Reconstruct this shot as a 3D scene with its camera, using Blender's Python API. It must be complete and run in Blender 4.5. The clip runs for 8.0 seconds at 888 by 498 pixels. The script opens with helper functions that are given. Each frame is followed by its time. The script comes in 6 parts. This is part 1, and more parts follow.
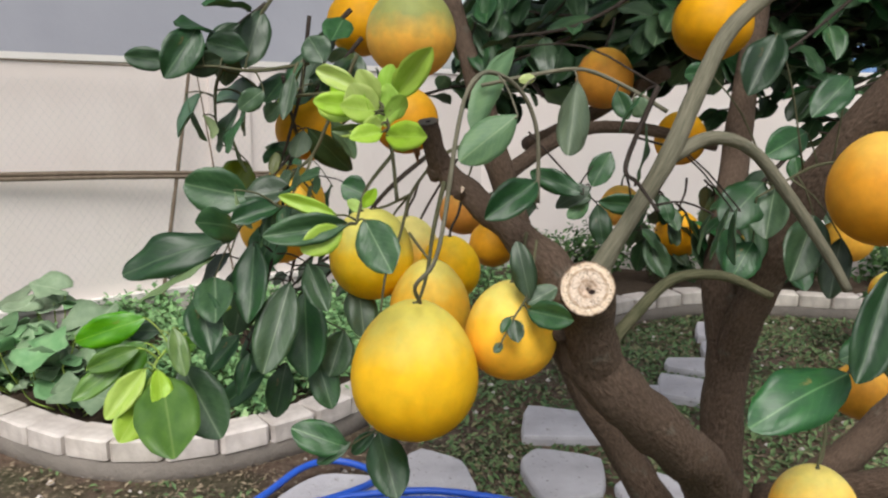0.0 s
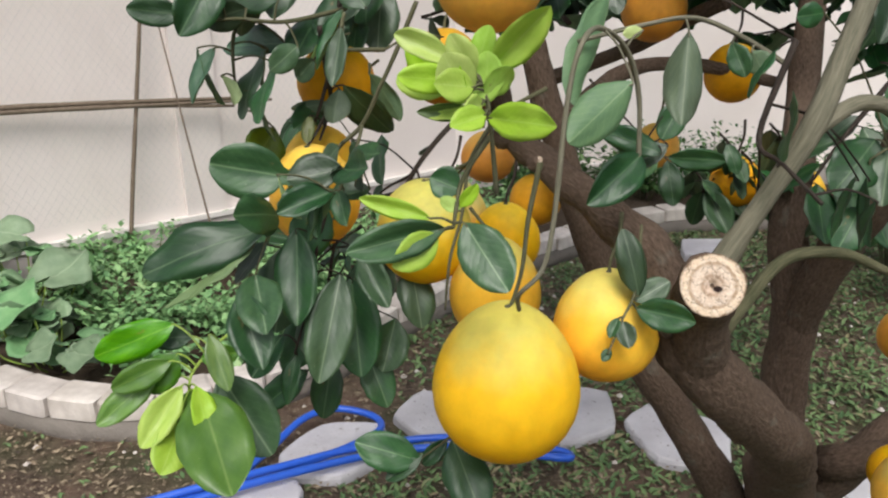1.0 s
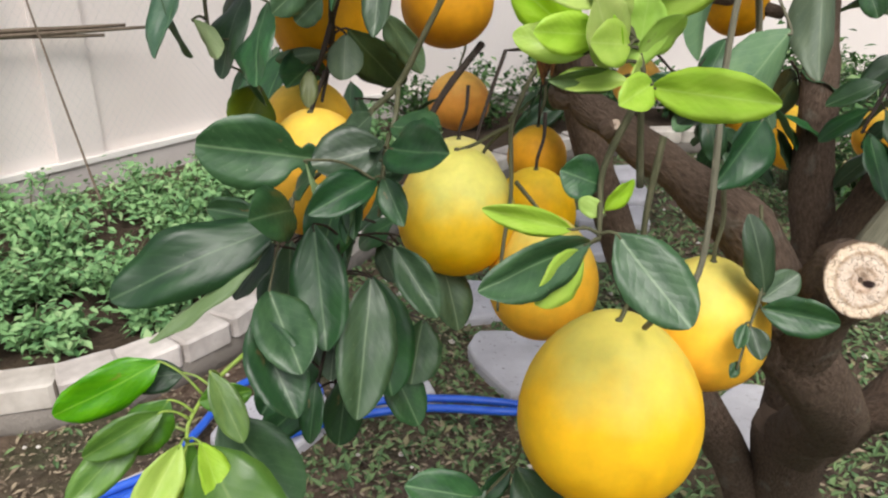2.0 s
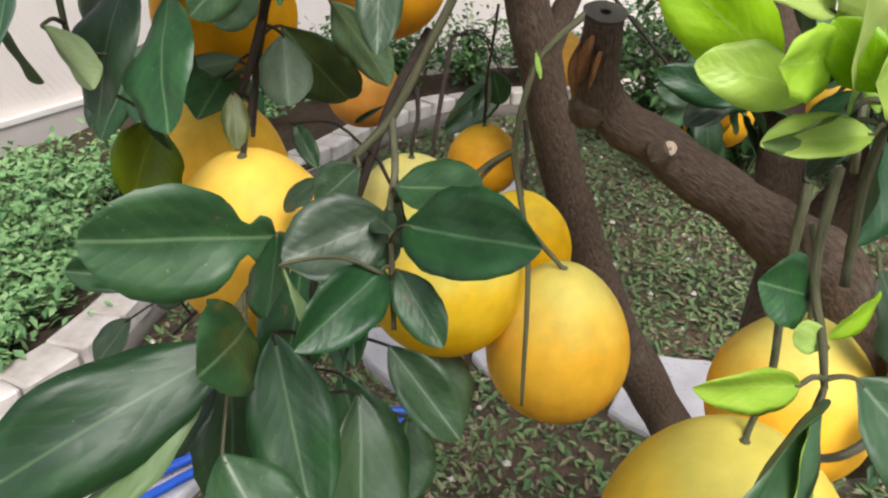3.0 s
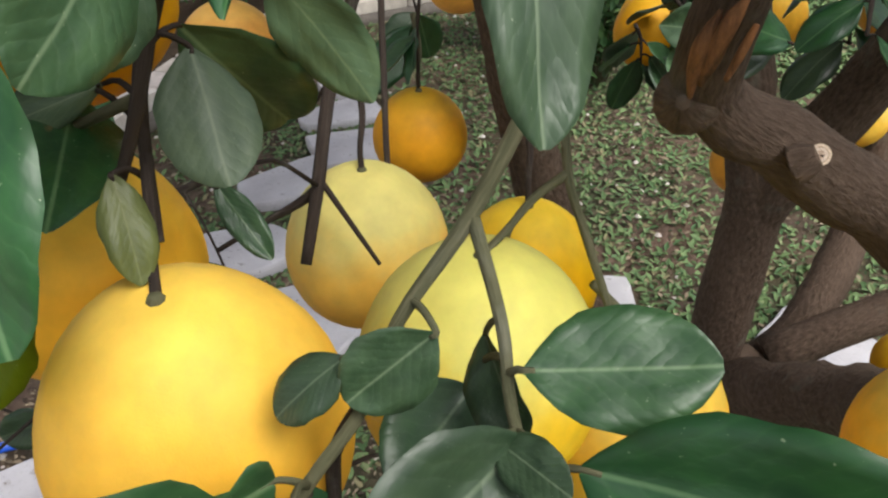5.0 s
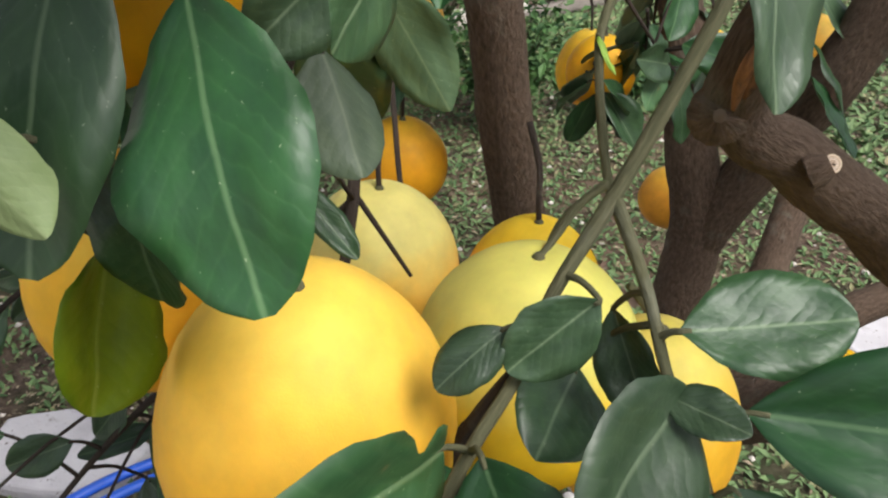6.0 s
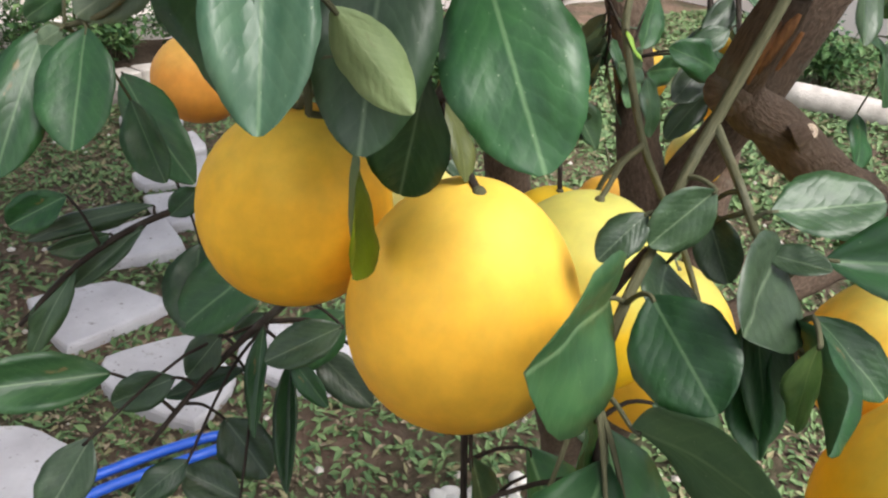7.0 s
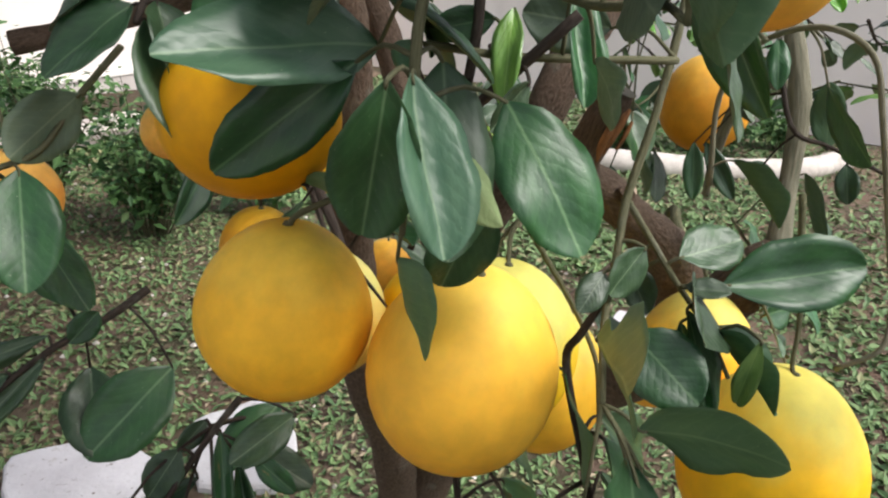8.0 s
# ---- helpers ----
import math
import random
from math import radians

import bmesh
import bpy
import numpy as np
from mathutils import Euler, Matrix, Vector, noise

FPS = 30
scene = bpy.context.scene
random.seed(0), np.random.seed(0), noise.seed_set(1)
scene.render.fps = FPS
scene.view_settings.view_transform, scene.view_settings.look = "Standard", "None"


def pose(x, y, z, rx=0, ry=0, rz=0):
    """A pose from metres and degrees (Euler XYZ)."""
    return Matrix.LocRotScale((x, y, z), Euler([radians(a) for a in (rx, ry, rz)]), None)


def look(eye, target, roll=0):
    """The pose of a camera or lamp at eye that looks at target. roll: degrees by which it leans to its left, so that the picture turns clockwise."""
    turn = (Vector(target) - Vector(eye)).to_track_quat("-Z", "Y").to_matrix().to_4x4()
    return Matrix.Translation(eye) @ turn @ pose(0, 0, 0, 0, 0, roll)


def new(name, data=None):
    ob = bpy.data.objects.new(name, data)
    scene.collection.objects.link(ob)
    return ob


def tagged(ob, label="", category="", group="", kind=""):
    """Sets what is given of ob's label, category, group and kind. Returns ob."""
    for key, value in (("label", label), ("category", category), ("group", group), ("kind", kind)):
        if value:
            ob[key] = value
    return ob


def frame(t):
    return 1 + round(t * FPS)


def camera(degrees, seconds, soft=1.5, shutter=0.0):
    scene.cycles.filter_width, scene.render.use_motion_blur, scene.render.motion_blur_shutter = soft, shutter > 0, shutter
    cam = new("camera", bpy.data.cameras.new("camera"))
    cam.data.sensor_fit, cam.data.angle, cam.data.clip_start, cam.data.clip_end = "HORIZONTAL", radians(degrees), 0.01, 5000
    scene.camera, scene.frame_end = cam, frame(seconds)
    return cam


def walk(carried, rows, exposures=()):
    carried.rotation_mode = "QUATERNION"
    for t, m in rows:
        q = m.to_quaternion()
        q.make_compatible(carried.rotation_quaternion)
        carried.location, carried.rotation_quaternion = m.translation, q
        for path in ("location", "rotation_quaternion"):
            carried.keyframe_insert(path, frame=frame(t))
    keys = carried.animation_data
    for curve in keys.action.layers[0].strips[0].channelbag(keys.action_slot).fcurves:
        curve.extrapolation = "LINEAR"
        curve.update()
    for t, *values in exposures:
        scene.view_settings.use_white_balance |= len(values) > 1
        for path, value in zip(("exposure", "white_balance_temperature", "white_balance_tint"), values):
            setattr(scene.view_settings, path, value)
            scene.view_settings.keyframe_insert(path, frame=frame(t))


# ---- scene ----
cam = camera(60.3, 8.0, 2.2)
PATH = [
    (0, (0.26, 0.16, 1.136), (-0.001, 2.106, 0.755), 0.5),
    (0.5, (0.196, 0.202, 1.148), (0.011, 2.139, 0.687), 0.3),
    (1, (0.112, 0.294, 1.188), (-0.027, 2.193, 0.575), -0.6),
    (1.5, (0.036, 0.368, 1.2), (0.004, 2.247, 0.516), -0.4),
    (1.7, (0.0, 0.409, 1.197), (0.04, 2.268, 0.46), -0.3),
    (2.8, (-0.136, 0.665, 1.183), (0.4, 2.381, 0.307), 1.0),
    (3, (-0.127, 0.708, 1.185), (0.442, 2.405, 0.293), 0.7),
    (3.5, (-0.096, 0.78, 1.191), (0.502, 2.421, 0.217), -1.7),
    (4, (-0.082, 0.845, 1.191), (0.537, 2.419, 0.124), -4.8),
    (4.2, (-0.083, 0.868, 1.193), (0.568, 2.422, 0.116), -4.8),
    (5.3, (-0.148, 0.955, 1.167), (0.799, 2.335, 0.073), 0.1),
    (5.5, (-0.159, 0.958, 1.169), (0.826, 2.334, 0.103), 0.2),
    (6, (-0.199, 0.963, 1.164), (0.923, 2.284, 0.166), 2.8),
    (6.5, (-0.265, 0.953, 1.154), (0.959, 2.181, 0.157), 6.4),
    (7, (-0.331, 0.962, 1.154), (1.01, 2.133, 0.243), 6.3),
    (7.5, (-0.402, 1.023, 1.167), (1.198, 1.931, 0.383), 6.1),
    (8, (-0.457, 1.042, 1.18), (1.315, 1.661, 0.489), 6.2),
]
EXPOSURES = [(0.0, 0.34), (1.5, 0.42), (3.5, 0.60), (5.5, 0.56), (6.5, 0.82), (7.2, 0.94), (8.0, 0.86)]
SKY_STRENGTH, SUN_STRENGTH = 0.125, 2.0
walk(cam, [(t, look(eye, target, roll)) for t, eye, target, roll in PATH], EXPOSURES)

# ---- light ----
SUN_DIR = Vector((0.06, -0.52, 0.74)).normalized()
world = bpy.data.worlds.new("overcast_sky")
scene.world = world
world.use_nodes = True
wn, wl = world.node_tree.nodes, world.node_tree.links
sky = wn.new("ShaderNodeTexSky")
sky.sky_type, sky.sun_disc = "NISHITA", False
sky.sun_elevation = math.asin(SUN_DIR.z)
sky.sun_rotation = math.atan2(SUN_DIR.x, SUN_DIR.y)
sky.dust_density, sky.air_density = 3.0, 1.0
soft_sky = wn.new("ShaderNodeHueSaturation")
soft_sky.inputs["Saturation"].default_value = 0.35
wl.new(sky.outputs[0], soft_sky.inputs["Color"])
wl.new(soft_sky.outputs[0], wn["Background"].inputs[0])
wn["Background"].inputs[1].default_value = SKY_STRENGTH
lamp = bpy.data.lights.new("sun", "SUN")
lamp.energy, lamp.angle, lamp.color = SUN_STRENGTH, radians(30), (1.0, 0.965, 0.92)
sun = new("sun", lamp)
sun.matrix_world = look(SUN_DIR * 20, (0, 0, 0))

# ---- materials ----


class Mat:
    """Small builder for a procedural material."""

    def __init__(self, name, rough=0.6, spec=0.5):
        self.m = bpy.data.materials.new(name)
        self.m.use_nodes = True
        self.n, self.l = self.m.node_tree.nodes, self.m.node_tree.links
        self.b = self.n["Principled BSDF"]
        self.b.inputs["Roughness"].default_value = rough
        self.b.inputs["Specular IOR Level"].default_value = spec
        self.co = self.n.new("ShaderNodeTexCoord")

    def noise(self, scale, detail=4.0, space="Object", rough=0.55, stretch=None):
        t = self.n.new("ShaderNodeTexNoise")
        t.inputs["Scale"].default_value, t.inputs["Detail"].default_value = scale, detail
        t.inputs["Roughness"].default_value = rough
        src = self.co.outputs[space]
        if stretch:
            mp = self.n.new("ShaderNodeMapping")
            mp.inputs["Scale"].default_value = stretch
            self.l.new(src, mp.inputs[0])
            src = mp.outputs[0]
        self.l.new(src, t.inputs["Vector"])
        return t.outputs["Fac"]

    def voronoi(self, scale, space="Object"):
        t = self.n.new("ShaderNodeTexVoronoi")
        t.inputs["Scale"].default_value = scale
        self.l.new(self.co.outputs[space], t.inputs["Vector"])
        return t.outputs["Distance"]

    def ramp(self, fac, *stops):
        r = self.n.new("ShaderNodeValToRGB")
        e = r.color_ramp.elements
        while len(e) < len(stops):
            e.new(0.5)
        for el, (p, c) in zip(e, stops):
            el.position = p
            el.color = (*c, 1) if len(c) == 3 else c
        self.l.new(fac, r.inputs[0])
        return r.outputs[0]

    def mix(self, a, b, fac, kind="MIX"):
        x = self.n.new("ShaderNodeMix")
        x.data_type, x.blend_type = "RGBA", kind
        for key, v in ((0, fac), (6, a), (7, b)):
            if hasattr(v, "is_linked"):
                self.l.new(v, x.inputs[key])
            else:
                x.inputs[key].default_value = (*v, 1) if isinstance(v, tuple) else v
        return x.outputs[2]

    def math(self, op, a, b=0.0):
        x = self.n.new("ShaderNodeMath")
        x.operation = op
        for i, v in enumerate((a, b)):
            if hasattr(v, "is_linked"):
                self.l.new(v, x.inputs[i])
            else:
                x.inputs[i].default_value = v
        return x.outputs[0]

    def axis(self, i, space="Object"):
        s = self.n.new("ShaderNodeSeparateXYZ")
        self.l.new(self.co.outputs[space], s.inputs[0])
        return s.outputs[i]

    def random(self):
        return self.n.new("ShaderNodeObjectInfo").outputs["Random"]

    def island(self):
        return self.n.new("ShaderNodeNewGeometry").outputs["Random Per Island"]

    def vary(self, col, rnd, hue=0.02, val=0.25, sat=0.15):
        h = self.n.new("ShaderNodeHueSaturation")
        self.l.new(col, h.inputs["Color"])
        for key, mid, amp in (("Hue", 0.5, hue), ("Value", 1.0, val), ("Saturation", 1.0, sat)):
            a = self.math("MULTIPLY", self.math("FRACT", self.math("MULTIPLY", rnd, 7.0 if key == "Value" else 3.0)), 2 * amp)
            self.l.new(self.math("ADD", a, mid - amp), h.inputs[key])
        return h.outputs[0]

    def color(self, c):
        if hasattr(c, "is_linked"):
            self.l.new(c, self.b.inputs["Base Color"])
        else:
            self.b.inputs["Base Color"].default_value = (*c, 1)
        return self

    def rough(self, v):
        self.l.new(v, self.b.inputs["Roughness"])
        return self

    def bump(self, h, strength=0.3, dist=0.01):
        b = self.n.new("ShaderNodeBump")
        b.inputs["Strength"].default_value, b.inputs["Distance"].default_value = strength, dist
        self.l.new(h, b.inputs["Height"])
        self.l.new(b.outputs[0], self.b.inputs["Normal"])
        return self


def leaf_material(name, dark, light, rib, rough, under=False, trans=0.12, val=0.34):
    k = Mat(name, rough, 0.5 if under else 0.6)
    ax = k.math("ABSOLUTE", k.axis(0))
    y = k.axis(1)
    blotch = k.noise(4.0, 5.0)
    col = k.mix(dark, light, k.ramp(blotch, (0.35, (0, 0, 0)), (0.7, (1, 1, 1))))
    # side veins, swept towards the tip
    sweep = k.math("SUBTRACT", k.math("MULTIPLY", y, 9.0), k.math("MULTIPLY", ax, 7.0))
    sweep = k.math("ADD", sweep, k.math("MULTIPLY", k.noise(5.0, 2.0), 1.3))
    wave = k.math("ABSOLUTE", k.math("SINE", k.math("MULTIPLY", sweep, 3.1416)))
    vein = k.ramp(wave, (0.0, (1, 1, 1)), (0.45, (0, 0, 0)))
    col = k.mix(col, rib, k.math("MULTIPLY", vein, 0.14 if under else 0.06))
    mid = k.ramp(ax, (0.0, (1, 1, 1)), (0.006, (1, 1, 1)), (0.024, (0, 0, 0)))
    col = k.mix(col, rib, k.math("MULTIPLY", mid, 0.5))
    specks = k.ramp(k.noise(38.0, 2.0), (0.72, (0, 0, 0)), (0.77, (1, 1, 1)))
    col = k.mix(col, (0.42, 0.48, 0.32), k.math("MULTIPLY", specks, 0.5))
    blemish = k.math("MULTIPLY", k.ramp(k.noise(2.6, 5.0), (0.66, (0, 0, 0)), (0.70, (1, 1, 1))), k.ramp(k.random(), (0.80, (0, 0, 0)), (0.82, (1, 1, 1))))
    col = k.mix(col, (0.20, 0.13, 0.06), k.math("MULTIPLY", blemish, 0.65))
    k.color(k.vary(col, k.random(), 0.018, val, 0.22))
    k.rough(k.math("ADD", k.math("MULTIPLY", k.noise(5.0, 2.0), 0.16), rough - 0.08))
    h = k.math("ADD", k.math("MULTIPLY", wave, 0.08), k.math("MULTIPLY", k.noise(5.0, 3.0), 0.6))
    k.bump(h, 0.26, 0.004)
    k.b.inputs["Subsurface Weight"].default_value = 0.0
    tr = k.n.new("ShaderNodeBsdfTranslucent")
    k.l.new(k.vary(k.mix(light, rib, 0.3), k.random()), tr.inputs[0])
    mx = k.n.new("ShaderNodeMixShader")
    mx.inputs[0].default_value = trans
    k.l.new(k.b.outputs[0], mx.inputs[1])
    k.l.new(tr.outputs[0], mx.inputs[2])
    k.l.new(mx.outputs[0], k.n["Material Output"].inputs[0])
    return k.m


LEAF_TOP = leaf_material("leaf_dark_top", (0.016, 0.053, 0.018), (0.035, 0.092, 0.030), (0.18, 0.27, 0.14), 0.44, val=0.42)
LEAF_UNDER = leaf_material("leaf_pale_underside", (0.075, 0.135, 0.070), (0.11, 0.18, 0.085), (0.22, 0.30, 0.16), 0.55, True)
YOUNG_TOP = leaf_material("leaf_young_top", (0.36, 0.58, 0.05), (0.48, 0.68, 0.09), (0.60, 0.76, 0.22), 0.42, False, 0.35, 0.08)
YOUNG_UNDER = leaf_material("leaf_young_underside", (0.44, 0.62, 0.14), (0.54, 0.70, 0.22), (0.62, 0.74, 0.3), 0.5, True, 0.35, 0.08)
MID_TOP = leaf_material("leaf_mid_top", (0.075, 0.19, 0.028), (0.14, 0.29, 0.04), (0.30, 0.45, 0.12), 0.36, False, 0.2)
MID_UNDER = leaf_material("leaf_mid_underside", (0.12, 0.22, 0.07), (0.17, 0.28, 0.09), (0.28, 0.40, 0.17), 0.5, True, 0.2)
# Paler copy of the dark leaf top: sky sheen put into the colour.
SHEEN_TOP = leaf_material("leaf_sky_sheen_top", (0.048, 0.100, 0.055), (0.085, 0.150, 0.085), (0.24, 0.32, 0.20), 0.40)
# Pale underside of a curled young leaf, its colour raised further for light on it.
PALE_UNDER = leaf_material("leaf_pale_lit_curled_underside", (0.24, 0.33, 0.13), (0.31, 0.40, 0.17), (0.40, 0.48, 0.24), 0.55, True, 0.2, 0.1)
OLIVE_TOP = leaf_material("leaf_olive_top", (0.085, 0.12, 0.018), (0.13, 0.17, 0.025), (0.24, 0.27, 0.08), 0.45, False, 0.25)
VINE_TOP = leaf_material("vine_leaf_top", (0.15, 0.27, 0.13), (0.26, 0.39, 0.21), (0.42, 0.56, 0.34), 0.6, False, 0.2)
VINE_UNDER = leaf_material("vine_leaf_underside", (0.15, 0.28, 0.14), (0.22, 0.36, 0.18), (0.3, 0.42, 0.24), 0.65, True, 0.2)


def pomelo_material(name, body, low, shoulder, shoulder_at):
    k = Mat(name, 0.5, 0.26)
    z = k.math("ADD", k.axis(2), k.math("MULTIPLY", k.math("SUBTRACT", k.noise(2.2, 4.0), 0.5), 0.75))
    col = k.ramp(k.math("ADD", k.math("MULTIPLY", z, 0.5), 0.5), (0.08, low), (0.42, body), (shoulder_at, body), (min(shoulder_at + 0.3, 0.99), shoulder))
    patch = k.ramp(k.noise(3.5, 6.0), (0.3, (0.86, 0.86, 0.86)), (0.7, (1.08, 1.08, 1.08)))
    col = k.mix(col, patch, 1.0, "MULTIPLY")
    pores = k.voronoi(85.0)
    col = k.mix(col, shoulder, k.math("MULTIPLY", k.ramp(pores, (0.0, (1, 1, 1)), (0.35, (0, 0, 0))), 0.12))
    scar = k.ramp(k.noise(11.0, 8.0, "Object", 0.75), (0.72, (0, 0, 0)), (0.78, (1, 1, 1)))
    col = k.mix(col, (0.20, 0.12, 0.03), k.math("MULTIPLY", scar, 0.4))
    k.color(k.vary(col, k.random(), 0.008, 0.08, 0.06))
    k.rough(k.math("ADD", k.math("MULTIPLY", k.noise(7.0, 3.0), 0.2), 0.50))
    k.bump(k.math("ADD", k.math("MULTIPLY", pores, 0.6), k.noise(30.0, 2.0)), 0.045, 0.002)
    k.b.inputs["Subsurface Weight"].default_value = 0.12
    k.b.inputs["Subsurface Radius"].default_value = (0.01, 0.005, 0.001)
    k.b.inputs["Subsurface Scale"].default_value = 0.3
    return k.m


YELLOW = pomelo_material("pomelo_yellow", (0.88, 0.475, 0.030), (0.84, 0.385, 0.016), (0.84, 0.55, 0.07), 0.66)
GREENISH = pomelo_material("pomelo_green_shouldered", (0.90, 0.50, 0.036), (0.86, 0.39, 0.018), (0.70, 0.585, 0.13), 0.62)
# Orange skin, with shade inside the tree darkened into its colour.
ORANGE = pomelo_material("pomelo_shaded_orange", (0.68, 0.31, 0.016), (0.58, 0.235, 0.012), (0.64, 0.36, 0.03), 0.7)
GREENTOP = pomelo_material("pomelo_green_topped", (0.72, 0.40, 0.03), (0.76, 0.34, 0.014), (0.24, 0.27, 0.07), 0.40)
RUSSET = pomelo_material("pomelo_russet", (0.70, 0.30, 0.05), (0.60, 0.22, 0.03), (0.74, 0.42, 0.10), 0.62)
LIME = pomelo_material("pomelo_unripe", (0.78, 0.48, 0.055), (0.82, 0.41, 0.02), (0.62, 0.56, 0.16), 0.50)


def bark_material(name, dark, light, scale, along, relief=1.0):
    """Bark with furrows that run along the limb (along: how far they are drawn out)."""
    k = Mat(name, 0.85, 0.25)
    n1 = k.noise(scale, 6.0, "UV", 0.65, (1.0, along, 1.0))
    n2 = k.noise(9.0, 4.0)
    n3 = k.noise(120.0, 4.0)
    furrow = k.ramp(n1, (0.30, (0, 0, 0)), (0.72, (1, 1, 1)))
    col = k.mix(dark, light, furrow)
    col = k.mix(col, light, k.math("MULTIPLY", k.ramp(n2, (0.5, (0, 0, 0)), (0.72, (1, 1, 1))), 0.5))
    col = k.mix(col, (0.20, 0.20, 0.16), k.math("MULTIPLY", k.ramp(k.noise(26.0, 5.0), (0.60, (0, 0, 0)), (0.70, (1, 1, 1))), 0.35))
    k.color(col)
    k.bump(k.math("ADD", k.math("MULTIPLY", furrow, 0.7), k.math("MULTIPLY", n3, 0.5)), relief, 0.004)
    return k.m


BARK = bark_material("bark_brown", (0.052, 0.034, 0.023), (0.165, 0.115, 0.083), 260.0, 0.45, 0.9)
GREY_BARK = bark_material("bark_grey_striped", (0.10, 0.10, 0.066), (0.235, 0.215, 0.155), 330.0, 0.10, 0.5)
TWIG = bark_material("twig_green_brown", (0.055, 0.062, 0.030), (0.15, 0.14, 0.08), 400.0, 0.12, 0.5)
DARK_TWIG = bark_material("twig_dark", (0.018, 0.013, 0.011), (0.06, 0.045, 0.035), 400.0, 0.12, 0.6)
GREEN_TWIG = bark_material("twig_fresh_green", (0.22, 0.34, 0.05), (0.34, 0.46, 0.10), 400.0, 0.1, 0.3)

_k = Mat("cut_wood", 0.8, 0.25)
_r = _k.math("SQRT", _k.math("ADD", _k.math("POWER", _k.axis(0), 2.0), _k.math("POWER", _k.axis(1), 2.0)))
_w = _k.math("ADD", _r, _k.math("MULTIPLY", _k.math("SUBTRACT", _k.noise(3.0, 5.0), 0.5), 0.16))
_c = _k.ramp(_w, (0.0, (0.40, 0.28, 0.20)), (0.22, (0.58, 0.44, 0.33)), (0.30, (0.42, 0.29, 0.20)), (0.40, (0.68, 0.54, 0.42)), (0.58, (0.72, 0.59, 0.47)), (0.70, (0.40, 0.27, 0.17)), (0.78, (0.74, 0.60, 0.45)), (0.93, (0.68, 0.53, 0.38)), (0.99, (0.16, 0.10, 0.06)))
_c = _k.mix(_c, (0.74, 0.66, 0.58), _k.math("MULTIPLY", _k.ramp(_k.noise(5.0, 7.0, "Object", 0.7), (0.50, (0, 0, 0)), (0.58, (1, 1, 1))), 0.30))
_crack = _k.ramp(_k.math("ABSOLUTE", _k.math("SUBTRACT", _k.noise(2.4, 6.0), 0.5)), (0.0, (1, 1, 1)), (0.018, (0, 0, 0)))
_c = _k.mix(_c, (0.09, 0.045, 0.025), _k.math("MULTIPLY", _crack, 0.75))
_hx = _k.math("ADD", _k.math("POWER", _k.math("SUBTRACT", _k.axis(0), 0.16), 2.0), _k.math("MULTIPLY", _k.math("POWER", _k.math("ADD", _k.axis(1), 0.10), 2.0), 2.2))
_c = _k.mix(_c, (0.02, 0.01, 0.008), _k.ramp(_hx, (0.012, (1, 1, 1)), (0.030, (0, 0, 0))))
_k.color(_c).bump(_k.math("SUBTRACT", _k.noise(7.0, 7.0), _crack), 0.3, 0.06)
CUT = _k.m
_k = Mat("weathered_cut", 0.9, 0.2)
_r = _k.math("SQRT", _k.math("ADD", _k.math("POWER", _k.axis(0), 2.0), _k.math("POWER", _k.axis(1), 2.0)))
_c = _k.mix((0.10, 0.09, 0.07), (0.26, 0.24, 0.20), _k.noise(5.0, 7.0, "Object", 0.7))
_c = _k.mix(_c, (0.012, 0.009, 0.008), _k.ramp(_r, (0.20, (1, 1, 1)), (0.30, (0, 0, 0))))
_k.color(_c).bump(_k.noise(9.0, 6.0), 0.4, 0.06)
GREY_CUT = _k.m

_k = Mat("raw_orange_wood", 0.8, 0.2)
_k.color(_k.mix((0.045, 0.026, 0.016), (0.30, 0.135, 0.055), _k.ramp(_k.noise(90.0, 7.0, "Object", 0.7, (1, 1, 0.25)), (0.36, (0, 0, 0)), (0.62, (1, 1, 1))))).bump(_k.noise(60.0, 4.0), 0.5, 0.005)
RAW = _k.m

_k = Mat("wall_plaster", 0.9, 0.25)
_n = _k.noise(1.1, 6.0)
_c = _k.mix((0.73, 0.655, 0.615), (0.82, 0.755, 0.725), _k.ramp(_n, (0.3, (0, 0, 0)), (0.7, (1, 1, 1))))
_c = _k.mix(_c, (0.42, 0.36, 0.32), _k.math("MULTIPLY", _k.ramp(_k.noise(0.8, 8.0, "Object", 0.7, (1, 1, 0.35)), (0.58, (0, 0, 0)), (0.78, (1, 1, 1))), 0.35))
_k.color(_c).bump(_k.noise(60.0, 4.0), 0.25, 0.004)
PLASTER = _k.m

_k = Mat("plinth_cement", 0.9, 0.25)
_c = _k.mix((0.40, 0.36, 0.34), (0.60, 0.55, 0.52), _k.noise(5.0, 8.0))
_k.color(_c).bump(_k.noise(45.0, 5.0), 0.35, 0.006)
PLINTH = _k.m
_k = Mat("ledge_white", 0.85, 0.3)
_k.color(_k.mix((0.66, 0.62, 0.58), (0.82, 0.79, 0.75), _k.noise(6.0, 6.0))).bump(_k.noise(40.0, 4.0), 0.3, 0.005)
LEDGE = _k.m

